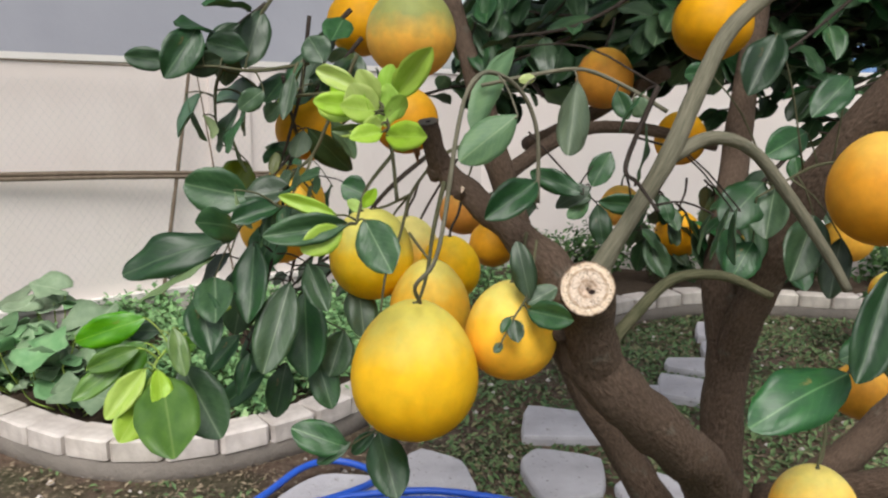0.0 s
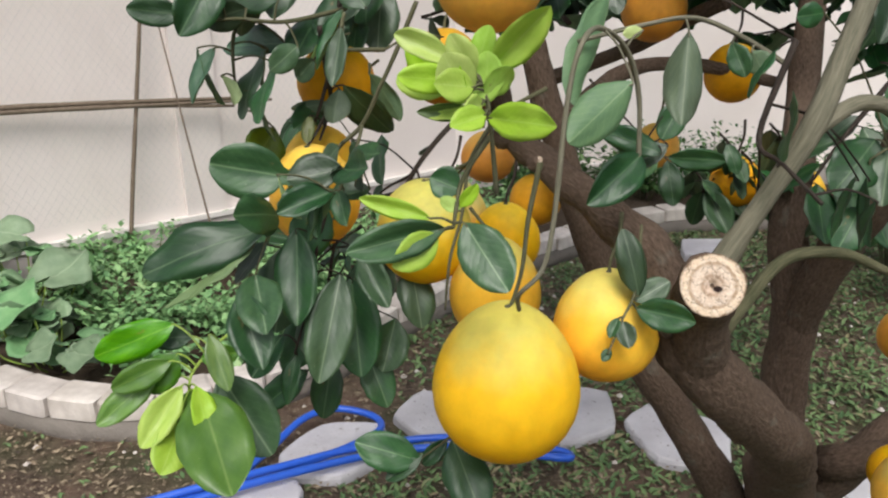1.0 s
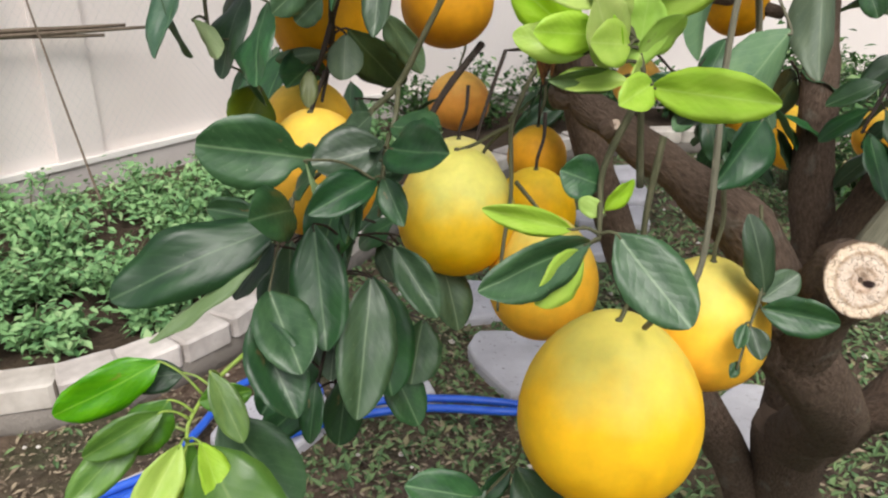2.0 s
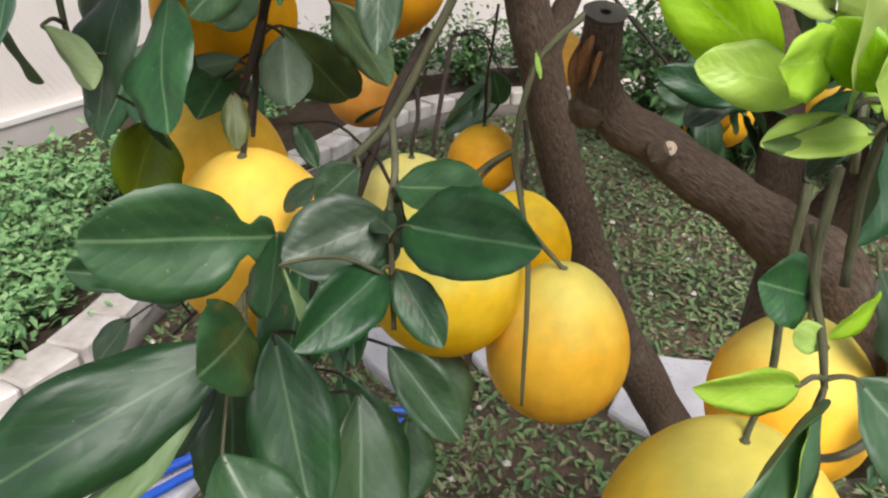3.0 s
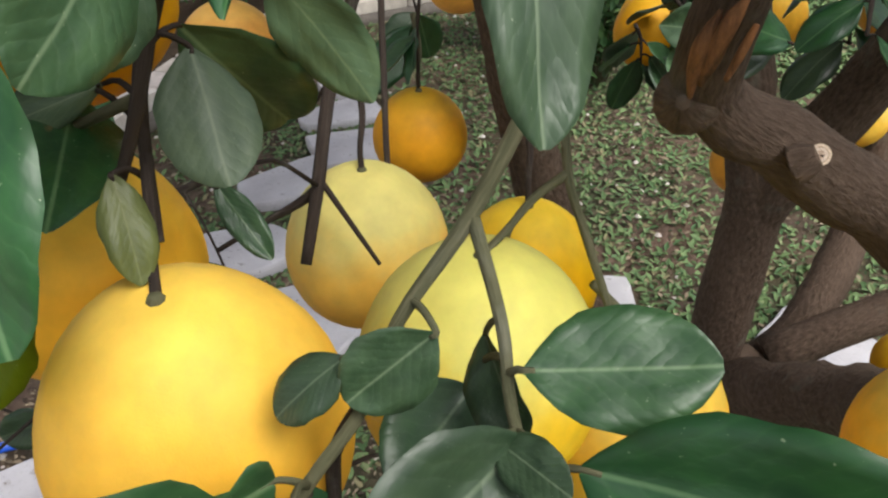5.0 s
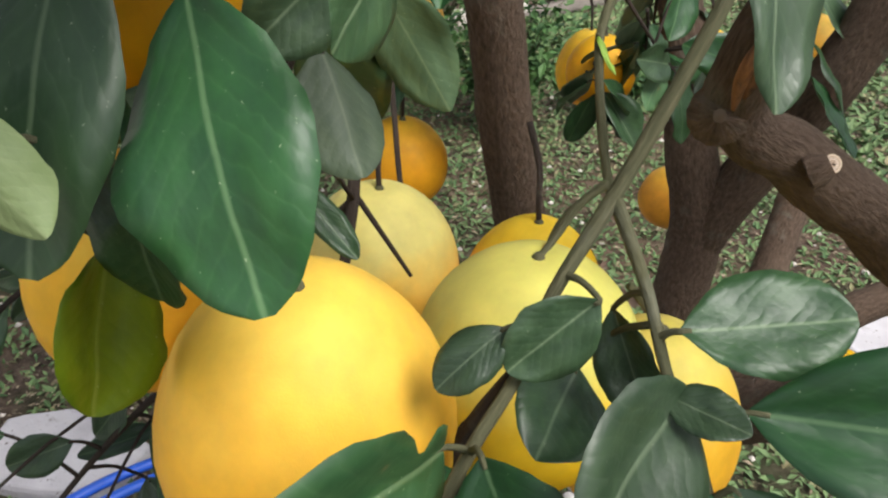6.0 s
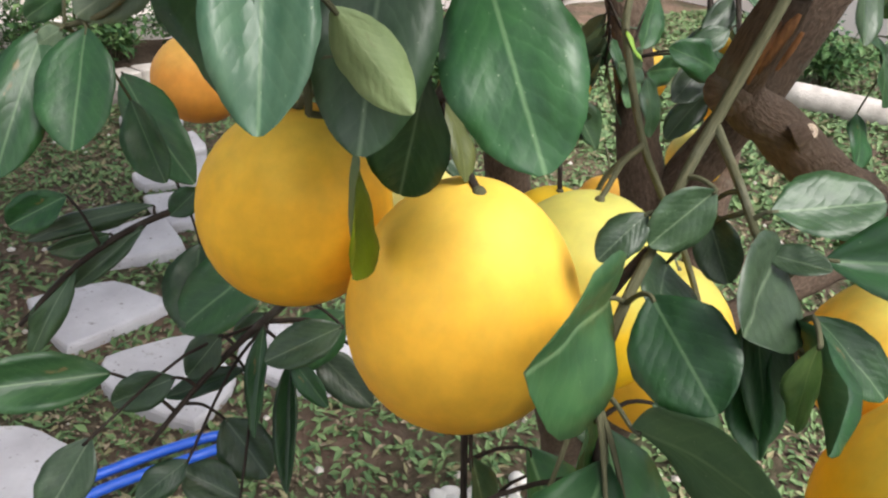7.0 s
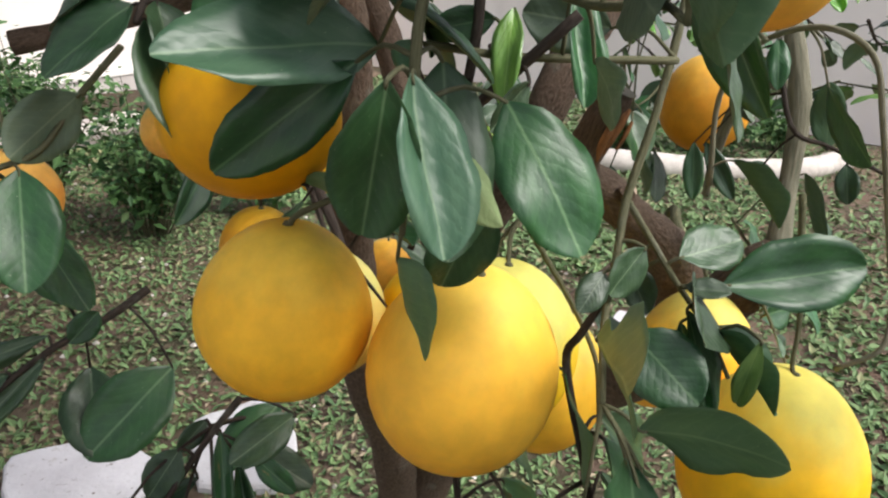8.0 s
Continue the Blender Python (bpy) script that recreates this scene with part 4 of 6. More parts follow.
spray([(0.078, 1.368, 1.056, 0.0046), (0.033, 1.319, 1.016, 0.0042), (0.004, 1.280, 0.981, 0.0038), (-0.016, 1.261, 0.945, 0.0030)], DARK_TWIG, [
        ((0.027, 1.327, 1.004), (0.003, 1.341, 0.986), 0.005, "d", (-0.60, -0.76, 0.23)),
    ], "dark forked twig over the fruit")

spray([(0.003, 1.278, 0.978, 0.0030), (-0.007, 1.283, 0.969, 0.0027), (-0.030, 1.293, 0.956, 0.0017), (-0.049, 1.306, 0.941, 0.0014)], DARK_TWIG, [
        ((-0.065, 1.213, 1.030), (-0.056, 1.184, 1.007), 0.014, "d", (-0.19, -0.65, 0.74)),
    ], "dark side twig")

spray([(0.005, 1.279, 0.980, 0.0018), (0.013, 1.264, 0.959, 0.0015), (0.021, 1.249, 0.938, 0.0012)], DARK_TWIG, [

    ], "dark side twig")

spray([(0.113, 1.407, 1.042, 0.0024), (0.085, 1.356, 0.993, 0.0022), (0.065, 1.318, 0.949, 0.0019), (0.066, 1.301, 0.929, 0.0016), (0.082, 1.292, 0.912, 0.0014)], DARK_TWIG, [
        ((0.242, 1.578, 0.945), (0.157, 1.556, 0.899), 0.039, "d", (-0.04, -0.87, 0.49)),
        ((0.243, 1.584, 0.955), (0.206, 1.579, 0.924), 0.035, "d", (-0.40, -0.68, 0.61)),
    ], "thin brown fruit twig")

spray([(-0.077, 1.119, 1.165, 0.0032), (-0.082, 1.159, 1.120, 0.0030), (-0.087, 1.198, 1.075, 0.0026), (-0.096, 1.170, 1.037, 0.0014)], DARK_TWIG, [
        ((-0.089, 1.136, 1.131), (-0.112, 1.146, 1.109), 0.026, "d", (-0.30, -0.95, -0.10)),
        ((-0.072, 1.180, 1.095), (-0.075, 1.151, 1.060), 0.032, "du", (0.03, 0.71, -0.70)),
        ((-0.070, 1.197, 1.097), (-0.022, 1.241, 1.036), 0.044, "d", (0.13, -0.85, -0.51)),
        ((-0.102, 1.252, 1.061), (-0.127, 1.174, 1.049), 0.040, "d", (0.42, -0.26, 0.87)),
        ((-0.105, 1.167, 1.066), (-0.107, 1.150, 1.036), 0.016, "o", (0.05, -0.87, 0.49)),
        ((-0.093, 1.228, 1.072), (-0.139, 1.212, 1.068), 0.017, "du", (-0.28, 0.89, -0.35)),
    ], "dark knobbly twig with hanging leaves")

spray([(-0.040, 1.067, 1.179, 0.0022), (-0.041, 1.060, 1.172, 0.0020), (-0.041, 1.054, 1.166, 0.0014)], TWIG, [
        ((-0.041, 1.054, 1.166), (-0.049, 1.036, 1.112), 0.022, "d", (-0.08, -0.83, 0.55)),
    ], "twig end with one long bluish leaf")

spray([(-0.040, 1.204, 1.121, 0.0020), (-0.039, 1.199, 1.116, 0.0018), (-0.039, 1.195, 1.110, 0.0014)], TWIG, [
        ((-0.039, 1.195, 1.110), (-0.004, 1.193, 1.056), 0.030, "du", (0.38, 0.88, 0.27)),
    ], "twig with a pale leaf over the path")

spray([(0.111, 0.912, 1.037, 0.0024), (0.107, 0.912, 1.079, 0.0022), (0.104, 0.908, 1.105, 0.0020), (0.101, 0.912, 1.125, 0.0016)], TWIG, [
        ((0.107, 0.916, 1.138), (0.149, 0.890, 1.185), 0.029, "y", (-0.18, -0.92, -0.35)),
        ((0.104, 0.896, 1.102), (0.153, 0.840, 1.104), 0.029, "y", (-0.73, -0.63, 0.25)),
        ((0.076, 0.914, 1.144), (0.029, 0.915, 1.165), 0.021, "y", (0.09, -0.97, 0.23)),
        ((0.078, 0.911, 1.129), (0.034, 0.887, 1.135), 0.024, "y", (0.47, -0.88, -0.01)),
        ((0.086, 0.908, 1.112), (0.069, 0.895, 1.151), 0.036, "y", (0.56, -0.83, -0.04)),
        ((0.100, 0.908, 1.110), (0.103, 0.908, 1.152), 0.028, "yu", (0.21, 0.98, -0.01)),
        ((0.094, 0.917, 1.104), (0.047, 0.902, 1.106), 0.015, "m", (0.29, -0.95, 0.06)),
        ((0.099, 0.899, 1.113), (0.084, 0.875, 1.107), 0.024, "y", (0.84, -0.52, -0.12)),
        ((0.102, 0.910, 1.115), (0.121, 0.897, 1.141), 0.021, "yu", (-0.07, 0.87, 0.48)),
        ((0.092, 0.901, 1.125), (0.063, 0.879, 1.130), 0.026, "y", (0.61, -0.76, 0.22)),
        ((0.078, 0.935, 1.120), (0.034, 0.953, 1.156), 0.031, "y", (-0.22, -0.96, -0.15)),
        ((0.070, 0.910, 1.119), (0.029, 0.919, 1.129), 0.022, "y", (0.14, -0.95, 0.29)),
        ((0.095, 0.903, 1.104), (0.051, 0.907, 1.103), 0.018, "y", (0.16, -0.64, 0.75)),
        ((0.087, 0.898, 1.121), (0.072, 0.909, 1.143), 0.019, "y", (-0.58, -0.81, 0.00)),
        ((0.093, 0.914, 1.135), (0.073, 0.909, 1.165), 0.023, "y", (0.04, -0.99, -0.14)),
        ((0.102, 0.887, 1.106), (0.076, 0.862, 1.100), 0.021, "y", (0.52, -0.68, 0.51)),
        ((0.094, 0.925, 1.140), (0.104, 0.923, 1.171), 0.020, "yu", (-0.10, 0.99, 0.10)),
    ], "shoot of bright yellow-green young leaves")

spray([(0.105, 0.923, 1.083, 0.0025), (0.084, 0.903, 1.053, 0.0022), (0.079, 0.887, 1.032, 0.0018), (0.077, 0.879, 1.017, 0.0014)], TWIG, [
        ((0.059, 0.874, 1.026), (0.005, 0.863, 1.045), 0.016, "y", (0.25, -0.96, 0.16)),
        ((0.070, 0.873, 1.018), (-0.001, 0.833, 1.010), 0.031, "d", (0.46, -0.86, 0.23)),
        ((0.065, 0.871, 1.013), (0.032, 0.843, 0.996), 0.029, "y", (0.57, -0.80, 0.20)),
        ((0.086, 0.875, 1.022), (0.121, 0.837, 0.979), 0.041, "d", (-0.13, -0.79, 0.60)),
        ((0.082, 0.888, 1.032), (0.096, 0.884, 1.052), 0.012, "y", (-0.06, -0.99, -0.16)),
        ((0.082, 0.901, 1.043), (0.057, 0.901, 1.053), 0.028, "d", (0.13, -0.93, 0.34)),
        ((0.082, 0.887, 1.029), (0.066, 0.888, 1.039), 0.012, "yu", (-0.08, 0.97, -0.22)),
    ], "short shoot with lime green and dark leaves")

spray([(-0.133, 1.057, 0.876, 0.0022), (-0.184, 1.024, 0.845, 0.0019), (-0.206, 1.001, 0.821, 0.0017), (-0.209, 0.991, 0.804, 0.0014)], GREEN_TWIG, [
        ((-0.225, 1.011, 0.870), (-0.300, 0.982, 0.845), 0.040, "m", (0.28, -0.93, 0.24)),
        ((-0.240, 0.993, 0.824), (-0.294, 0.956, 0.780), 0.031, "m", (0.26, -0.88, 0.41)),
        ((-0.195, 0.987, 0.805), (-0.134, 0.892, 0.748), 0.073, "m", (0.13, -0.44, 0.89)),
        ((-0.214, 0.973, 0.776), (-0.218, 0.924, 0.746), 0.040, "y", (0.66, -0.43, 0.61)),
        ((-0.187, 1.007, 0.861), (-0.164, 0.986, 0.807), 0.025, "m", (0.35, -0.81, 0.47)),
        ((-0.219, 0.999, 0.842), (-0.253, 0.987, 0.803), 0.037, "m", (0.05, -0.96, 0.27)),
        ((-0.187, 1.025, 0.806), (-0.129, 1.000, 0.723), 0.065, "d", (0.18, -0.90, 0.40)),
        ((-0.211, 1.023, 0.851), (-0.257, 1.018, 0.850), 0.028, "d", (0.08, -0.87, 0.48)),
        ((-0.210, 1.000, 0.800), (-0.218, 0.967, 0.751), 0.042, "m", (0.72, -0.62, 0.31)),
        ((-0.208, 0.974, 0.818), (-0.241, 0.938, 0.767), 0.033, "y", (0.28, -0.86, 0.43)),
        ((-0.194, 0.975, 0.818), (-0.178, 0.955, 0.773), 0.027, "y", (0.66, -0.58, 0.49)),
        ((-0.222, 0.988, 0.839), (-0.279, 0.967, 0.816), 0.029, "m", (0.25, -0.94, 0.26)),
        ((-0.199, 1.009, 0.832), (-0.156, 1.005, 0.843), 0.026, "m", (-0.14, -0.96, 0.24)),
    ], "low twig with large soft green leaves")

spray([(0.076, 1.049, 0.760, 0.0018), (0.066, 1.023, 0.742, 0.0015), (0.036, 1.001, 0.726, 0.0012)], TWIG, [
        ((0.033, 0.999, 0.722), (-0.036, 0.994, 0.746), 0.041, "d", (0.23, -0.86, 0.45)),
        ((0.035, 1.001, 0.729), (-0.003, 0.987, 0.705), 0.022, "d", (-0.07, -0.81, 0.58)),
        ((0.066, 1.021, 0.735), (0.099, 0.969, 0.677), 0.050, "d", (0.03, -0.73, 0.68)),
        ((0.060, 1.021, 0.736), (0.034, 1.012, 0.709), 0.020, "d", (0.01, -0.95, 0.31)),
    ], "drooping twig with dark leaves under the fruit")

spray([(0.251, 1.016, 0.982, 0.0016), (0.243, 0.981, 0.929, 0.0014), (0.230, 0.964, 0.906, 0.0012), (0.215, 0.946, 0.877, 0.0010)], TWIG, [
        ((0.246, 0.980, 0.922), (0.229, 0.993, 0.984), 0.028, "d", (0.13, -0.96, 0.24)),
        ((0.244, 0.977, 0.911), (0.293, 0.950, 0.909), 0.031, "d", (-0.44, -0.83, 0.34)),
        ((0.226, 0.964, 0.906), (0.217, 0.954, 0.890), 0.012, "d", (-0.23, -0.75, 0.61)),
        ((0.230, 0.964, 0.903), (0.235, 0.949, 0.882), 0.019, "d", (-0.11, -0.82, 0.57)),
        ((0.218, 0.952, 0.880), (0.210, 0.944, 0.871), 0.010, "d", (0.15, -0.81, 0.57)),
        ((0.243, 0.979, 0.917), (0.275, 0.986, 0.935), 0.025, "d", (-0.11, -0.84, 0.53)),
    ], "small twig with a few leaves on the fruit")

spray([(0.250, 1.046, 1.021, 0.0026), (0.247, 1.054, 1.100, 0.0026), (0.228, 1.033, 1.147, 0.0025), (0.198, 0.993, 1.166, 0.0025), (0.179, 0.957, 1.152, 0.0024), (0.168, 0.939, 1.105, 0.0024), (0.159, 0.912, 1.017, 0.0023), (0.150, 0.901, 0.975, 0.0023), (0.131, 0.904, 0.951, 0.0022), (0.132, 0.929, 0.927, 0.0022)], GREY_BARK, [
        ((0.227, 0.975, 1.122), (0.171, 0.938, 1.075), 0.041, "du", (-0.31, 0.89, -0.33)),
        ((0.248, 1.031, 1.047), (0.194, 0.986, 1.009), 0.039, "d", (0.36, -0.81, 0.45)),
        ((0.244, 1.038, 1.162), (0.225, 1.035, 1.159), 0.012, "yu", (-0.13, 0.99, -0.01)),
    ], "grey arching twig")

spray([(0.184, 1.030, 1.153, 0.0022), (0.243, 1.049, 1.166, 0.0023), (0.297, 1.066, 1.172, 0.0024), (0.349, 1.077, 1.152, 0.0025), (0.395, 1.085, 1.126, 0.0026)], GREY_BARK, [
        ((0.290, 1.057, 1.160), (0.282, 1.021, 1.078), 0.037, "du", (0.08, 0.91, -0.41)),
        ((0.336, 1.075, 1.149), (0.350, 1.068, 1.117), 0.023, "d", (-0.21, -0.97, 0.11)),
        ((0.355, 1.074, 1.141), (0.368, 1.071, 1.120), 0.025, "du", (0.34, 0.94, 0.05)),
    ], "long thin twig with hanging leaves")

spray([(0.230, 1.330, 1.091, 0.0018), (0.298, 1.319, 1.021, 0.0015), (0.332, 1.315, 0.990, 0.0012)], DARK_TWIG, [
        ((0.353, 1.334, 1.063), (0.327, 1.320, 1.012), 0.037, "d", (-0.03, -0.96, 0.29)),
        ((0.310, 1.229, 1.011), (0.236, 1.247, 1.038), 0.032, "d", (-0.12, -0.95, 0.30)),
        ((0.322, 1.253, 1.017), (0.274, 1.252, 0.987), 0.031, "d", (-0.31, -0.79, 0.53)),
        ((0.327, 1.315, 0.994), (0.282, 1.314, 1.005), 0.033, "d", (0.10, -0.96, 0.26)),
        ((0.336, 1.315, 0.990), (0.413, 1.321, 0.984), 0.033, "d", (0.07, -1.00, -0.05)),
        ((0.336, 1.314, 0.986), (0.346, 1.301, 0.927), 0.034, "d", (-0.13, -0.97, 0.20)),
        ((0.323, 1.314, 0.990), (0.292, 1.305, 0.966), 0.025, "du", (0.05, 0.91, -0.40)),
    ], "dark thin twig")

spray([(-0.058, 1.169, 1.183, 0.0026), (-0.111, 1.110, 1.171, 0.0022), (-0.152, 1.076, 1.175, 0.0018), (-0.192, 1.061, 1.171, 0.0014)], TWIG, [
        ((-0.198, 1.062, 1.179), (-0.250, 1.048, 1.186), 0.029, "d", (0.25, -0.97, -0.01)),
        ((-0.172, 1.085, 1.222), (-0.200, 1.047, 1.160), 0.046, "d", (0.56, -0.79, 0.24)),
        ((-0.115, 1.104, 1.193), (-0.165, 1.092, 1.205), 0.041, "d", (0.23, -0.97, -0.02)),
        ((-0.098, 1.105, 1.147), (-0.124, 1.087, 1.123), 0.028, "d", (0.48, -0.86, 0.15)),
        ((-0.144, 1.089, 1.185), (-0.184, 1.072, 1.172), 0.034, "d", (0.47, -0.81, -0.35)),
    ], "twig with dark leaves before the wall")

spray([(-0.061, 1.184, 1.245, 0.0036), (-0.070, 1.172, 1.156, 0.0030), (-0.091, 1.174, 1.085, 0.0024), (-0.110, 1.182, 1.040, 0.0018)], DARK_TWIG, [
        ((-0.032, 1.151, 1.183), (-0.054, 1.157, 1.216), 0.041, "d", (0.07, -0.97, 0.22)),
    ], "twig with dark leaves")

spray([(-0.064, 1.174, 0.991, 0.0026), (-0.083, 1.153, 0.911, 0.0022), (-0.094, 1.131, 0.825, 0.0018), (-0.098, 1.110, 0.738, 0.0014)], DARK_TWIG, [
        ((-0.082, 1.098, 0.981), (-0.101, 1.072, 0.924), 0.049, "d", (0.33, -0.89, 0.30)),
        ((-0.058, 1.127, 0.881), (-0.043, 1.083, 0.777), 0.060, "d", (0.07, -0.91, 0.40)),
        ((-0.009, 1.139, 0.826), (-0.023, 1.114, 0.768), 0.049, "d", (0.21, -0.91, 0.35)),
        ((-0.044, 1.127, 0.789), (-0.017, 1.104, 0.726), 0.041, "d", (0.21, -0.89, 0.41)),
        ((-0.085, 1.121, 0.781), (-0.097, 1.103, 0.709), 0.039, "d", (0.08, -0.97, 0.24)),
        ((0.007, 1.157, 0.891), (0.024, 1.121, 0.822), 0.045, "d", (0.30, -0.81, 0.50)),
        ((-0.128, 1.111, 0.927), (-0.139, 1.077, 0.833), 0.054, "d", (0.34, -0.90, 0.29)),
        ((-0.102, 1.134, 0.839), (-0.143, 1.112, 0.766), 0.047, "d", (-0.09, -0.94, 0.33)),
        ((-0.114, 1.115, 0.767), (-0.171, 1.099, 0.722), 0.036, "d", (-0.12, -0.87, 0.47)),
    ], "shaded twig with dark drooping leaves")

spray([(-0.068, 1.083, 1.022, 0.0022), (-0.073, 1.092, 1.000, 0.0024), (-0.074, 1.097, 0.981, 0.0024), (-0.085, 1.077, 0.931, 0.0021), (-0.093, 1.056, 0.877, 0.0017), (-0.106, 1.036, 0.827, 0.0014)], DARK_TWIG, [
        ((-0.103, 1.067, 0.959), (-0.096, 1.020, 0.867), 0.048, "d", (-0.03, -0.89, 0.46)),
        ((-0.058, 1.068, 0.908), (-0.074, 1.006, 0.808), 0.052, "d", (0.28, -0.84, 0.47)),
        ((-0.037, 1.077, 0.932), (-0.003, 1.045, 0.879), 0.033, "d", (-0.03, -0.86, 0.51)),
        ((-0.148, 1.004, 0.908), (-0.116, 0.958, 0.847), 0.044, "d", (0.13, -0.76, 0.64)),
        ((-0.087, 1.074, 0.868), (-0.096, 1.045, 0.822), 0.035, "d", (-0.20, -0.81, 0.55)),
        ((-0.125, 1.062, 0.837), (-0.156, 1.035, 0.797), 0.033, "d", (0.02, -0.84, 0.54)),
        ((-0.109, 1.054, 0.817), (-0.117, 1.033, 0.766), 0.023, "d", (-0.21, -0.90, 0.39)),
        ((-0.197, 1.097, 0.923), (-0.232, 1.080, 0.907), 0.033, "d", (0.18, -0.85, 0.49)),
    ], "shaded twig with dark drooping leaves")

spray([(0.653, 1.208, 1.065, 0.0024), (0.597, 1.181, 1.060, 0.0021), (0.553, 1.162, 1.040, 0.0017), (0.520, 1.154, 1.020, 0.0014)], TWIG, [
        ((0.524, 1.140, 1.216), (0.489, 1.109, 1.145), 0.047, "d", (-0.13, -0.88, 0.45)),
        ((0.534, 1.180, 1.037), (0.479, 1.141, 0.984), 0.058, "d", (0.05, -0.83, 0.56)),
        ((0.546, 1.170, 1.032), (0.530, 1.133, 0.972), 0.054, "d", (-0.50, -0.67, 0.54)),
        ((0.594, 1.166, 0.998), (0.560, 1.124, 0.922), 0.052, "d", (-0.00, -0.87, 0.49)),
        ((0.583, 1.190, 1.101), (0.530, 1.167, 1.072), 0.042, "d", (0.16, -0.90, 0.40)),
        ((0.625, 1.179, 1.168), (0.573, 1.142, 1.120), 0.041, "d", (0.07, -0.82, 0.56)),
        ((0.525, 1.171, 0.961), (0.496, 1.147, 0.915), 0.046, "d", (-0.13, -0.84, 0.53)),
        ((0.617, 1.132, 0.976), (0.604, 1.113, 0.904), 0.036, "d", (-0.39, -0.87, 0.30)),
        ((0.453, 1.164, 1.174), (0.424, 1.160, 1.170), 0.027, "d", (0.12, -0.99, 0.02)),
    ], "twig with broad leaves beside the pale branch")

spray([(0.619, 1.010, 0.900, 0.0024), (0.592, 0.980, 0.873, 0.0021), (0.572, 0.956, 0.863, 0.0018)], TWIG, [
        ((0.573, 0.956, 0.864), (0.464, 0.894, 0.824), 0.062, "d", (0.05, -0.61, 0.79)),
        ((0.598, 0.939, 0.980), (0.556, 0.891, 0.877), 0.045, "d", (0.03, -0.91, 0.41)),
        ((0.634, 0.989, 0.896), (0.571, 0.975, 0.872), 0.038, "d", (-0.12, -0.69, 0.72)),
    ], "low twig with a large dull leaf")

spray([(-0.100, 1.160, 1.270, 0.0030), (-0.145, 1.160, 1.210, 0.0028), (-0.180, 1.158, 1.165, 0.0024), (-0.186, 1.155, 1.120, 0.0020), (-0.182, 1.157, 1.075, 0.0014)], TWIG, [
        ((-0.132, 1.134, 1.127), (-0.141, 1.089, 1.068), 0.046, "d", (-0.78, -0.51, 0.36)),
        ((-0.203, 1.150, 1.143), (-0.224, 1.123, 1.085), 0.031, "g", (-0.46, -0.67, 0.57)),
        ((-0.193, 1.133, 1.114), (-0.174, 1.117, 1.085), 0.019, "p", (0.58, 0.80, -0.12)),
        ((-0.147, 1.160, 1.142), (-0.176, 1.138, 1.065), 0.042, "d", (-0.73, -0.57, 0.39)),
        ((-0.223, 1.150, 1.143), (-0.203, 1.165, 1.079), 0.033, "d", (-0.84, -0.37, -0.39)),
        ((-0.158, 1.195, 1.138), (-0.183, 1.250, 1.084), 0.034, "d", (-0.92, -0.40, 0.03)),
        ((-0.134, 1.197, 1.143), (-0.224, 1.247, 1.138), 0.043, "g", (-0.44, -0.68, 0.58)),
        ((-0.154, 1.132, 1.091), (-0.143, 1.151, 1.039), 0.031, "d", (-0.87, -0.36, -0.32)),
        ((-0.149, 1.172, 1.050), (-0.169, 1.146, 1.013), 0.052, "o", (0.70, -0.68, 0.20)),
    ], "twig with a whorl of large veined leaves")

spray([(-0.003, 1.076, 1.144, 0.0022), (-0.040, 1.114, 1.142, 0.0022), (-0.077, 1.152, 1.141, 0.0022), (-0.105, 1.185, 1.144, 0.0022)], TWIG, [
        ((-0.069, 1.154, 1.164), (-0.095, 1.146, 1.118), 0.016, "m", (-0.87, 0.01, 0.50)),
        ((-0.053, 1.130, 1.182), (-0.080, 1.109, 1.122), 0.021, "d", (-0.60, -0.63, 0.49)),
        ((-0.054, 1.168, 1.157), (-0.069, 1.198, 1.148), 0.019, "d", (-0.91, -0.42, 0.09)),
        ((-0.117, 1.198, 1.141), (-0.123, 1.181, 1.138), 0.014, "d", (-0.92, 0.29, 0.28)),
        ((0.051, 1.124, 1.154), (0.033, 1.178, 1.158), 0.041, "d", (-0.95, -0.32, 0.04)),
    ], "twig with curled young leaf")

spray([(-0.061, 1.413, 1.111, 0.0024), (-0.099, 1.412, 1.083, 0.0021), (-0.133, 1.408, 1.057, 0.0019), (-0.153, 1.423, 1.046, 0.0016)], TWIG, [
        ((-0.160, 1.434, 1.044), (-0.208, 1.404, 0.971), 0.038, "d", (-0.36, -0.76, 0.54)),
        ((-0.146, 1.411, 1.047), (-0.174, 1.381, 0.988), 0.044, "d", (-0.58, -0.58, 0.58)),
        ((-0.105, 1.404, 1.087), (-0.150, 1.413, 1.054), 0.036, "du", (0.41, 0.85, -0.34)),
        ((-0.109, 1.443, 0.991), (-0.108, 1.405, 0.945), 0.028, "d", (-0.71, -0.55, 0.44)),
        ((-0.127, 1.481, 1.055), (-0.147, 1.500, 1.035), 0.019, "d", (-0.70, -0.71, 0.04)),
        ((-0.176, 1.440, 1.032), (-0.217, 1.424, 0.976), 0.035, "d", (-0.07, -0.95, 0.32)),
        ((-0.157, 1.418, 1.046), (-0.167, 1.428, 1.036), 0.013, "du", (0.74, 0.66, -0.08)),
    ], "twig with pale backed leaves over the path")

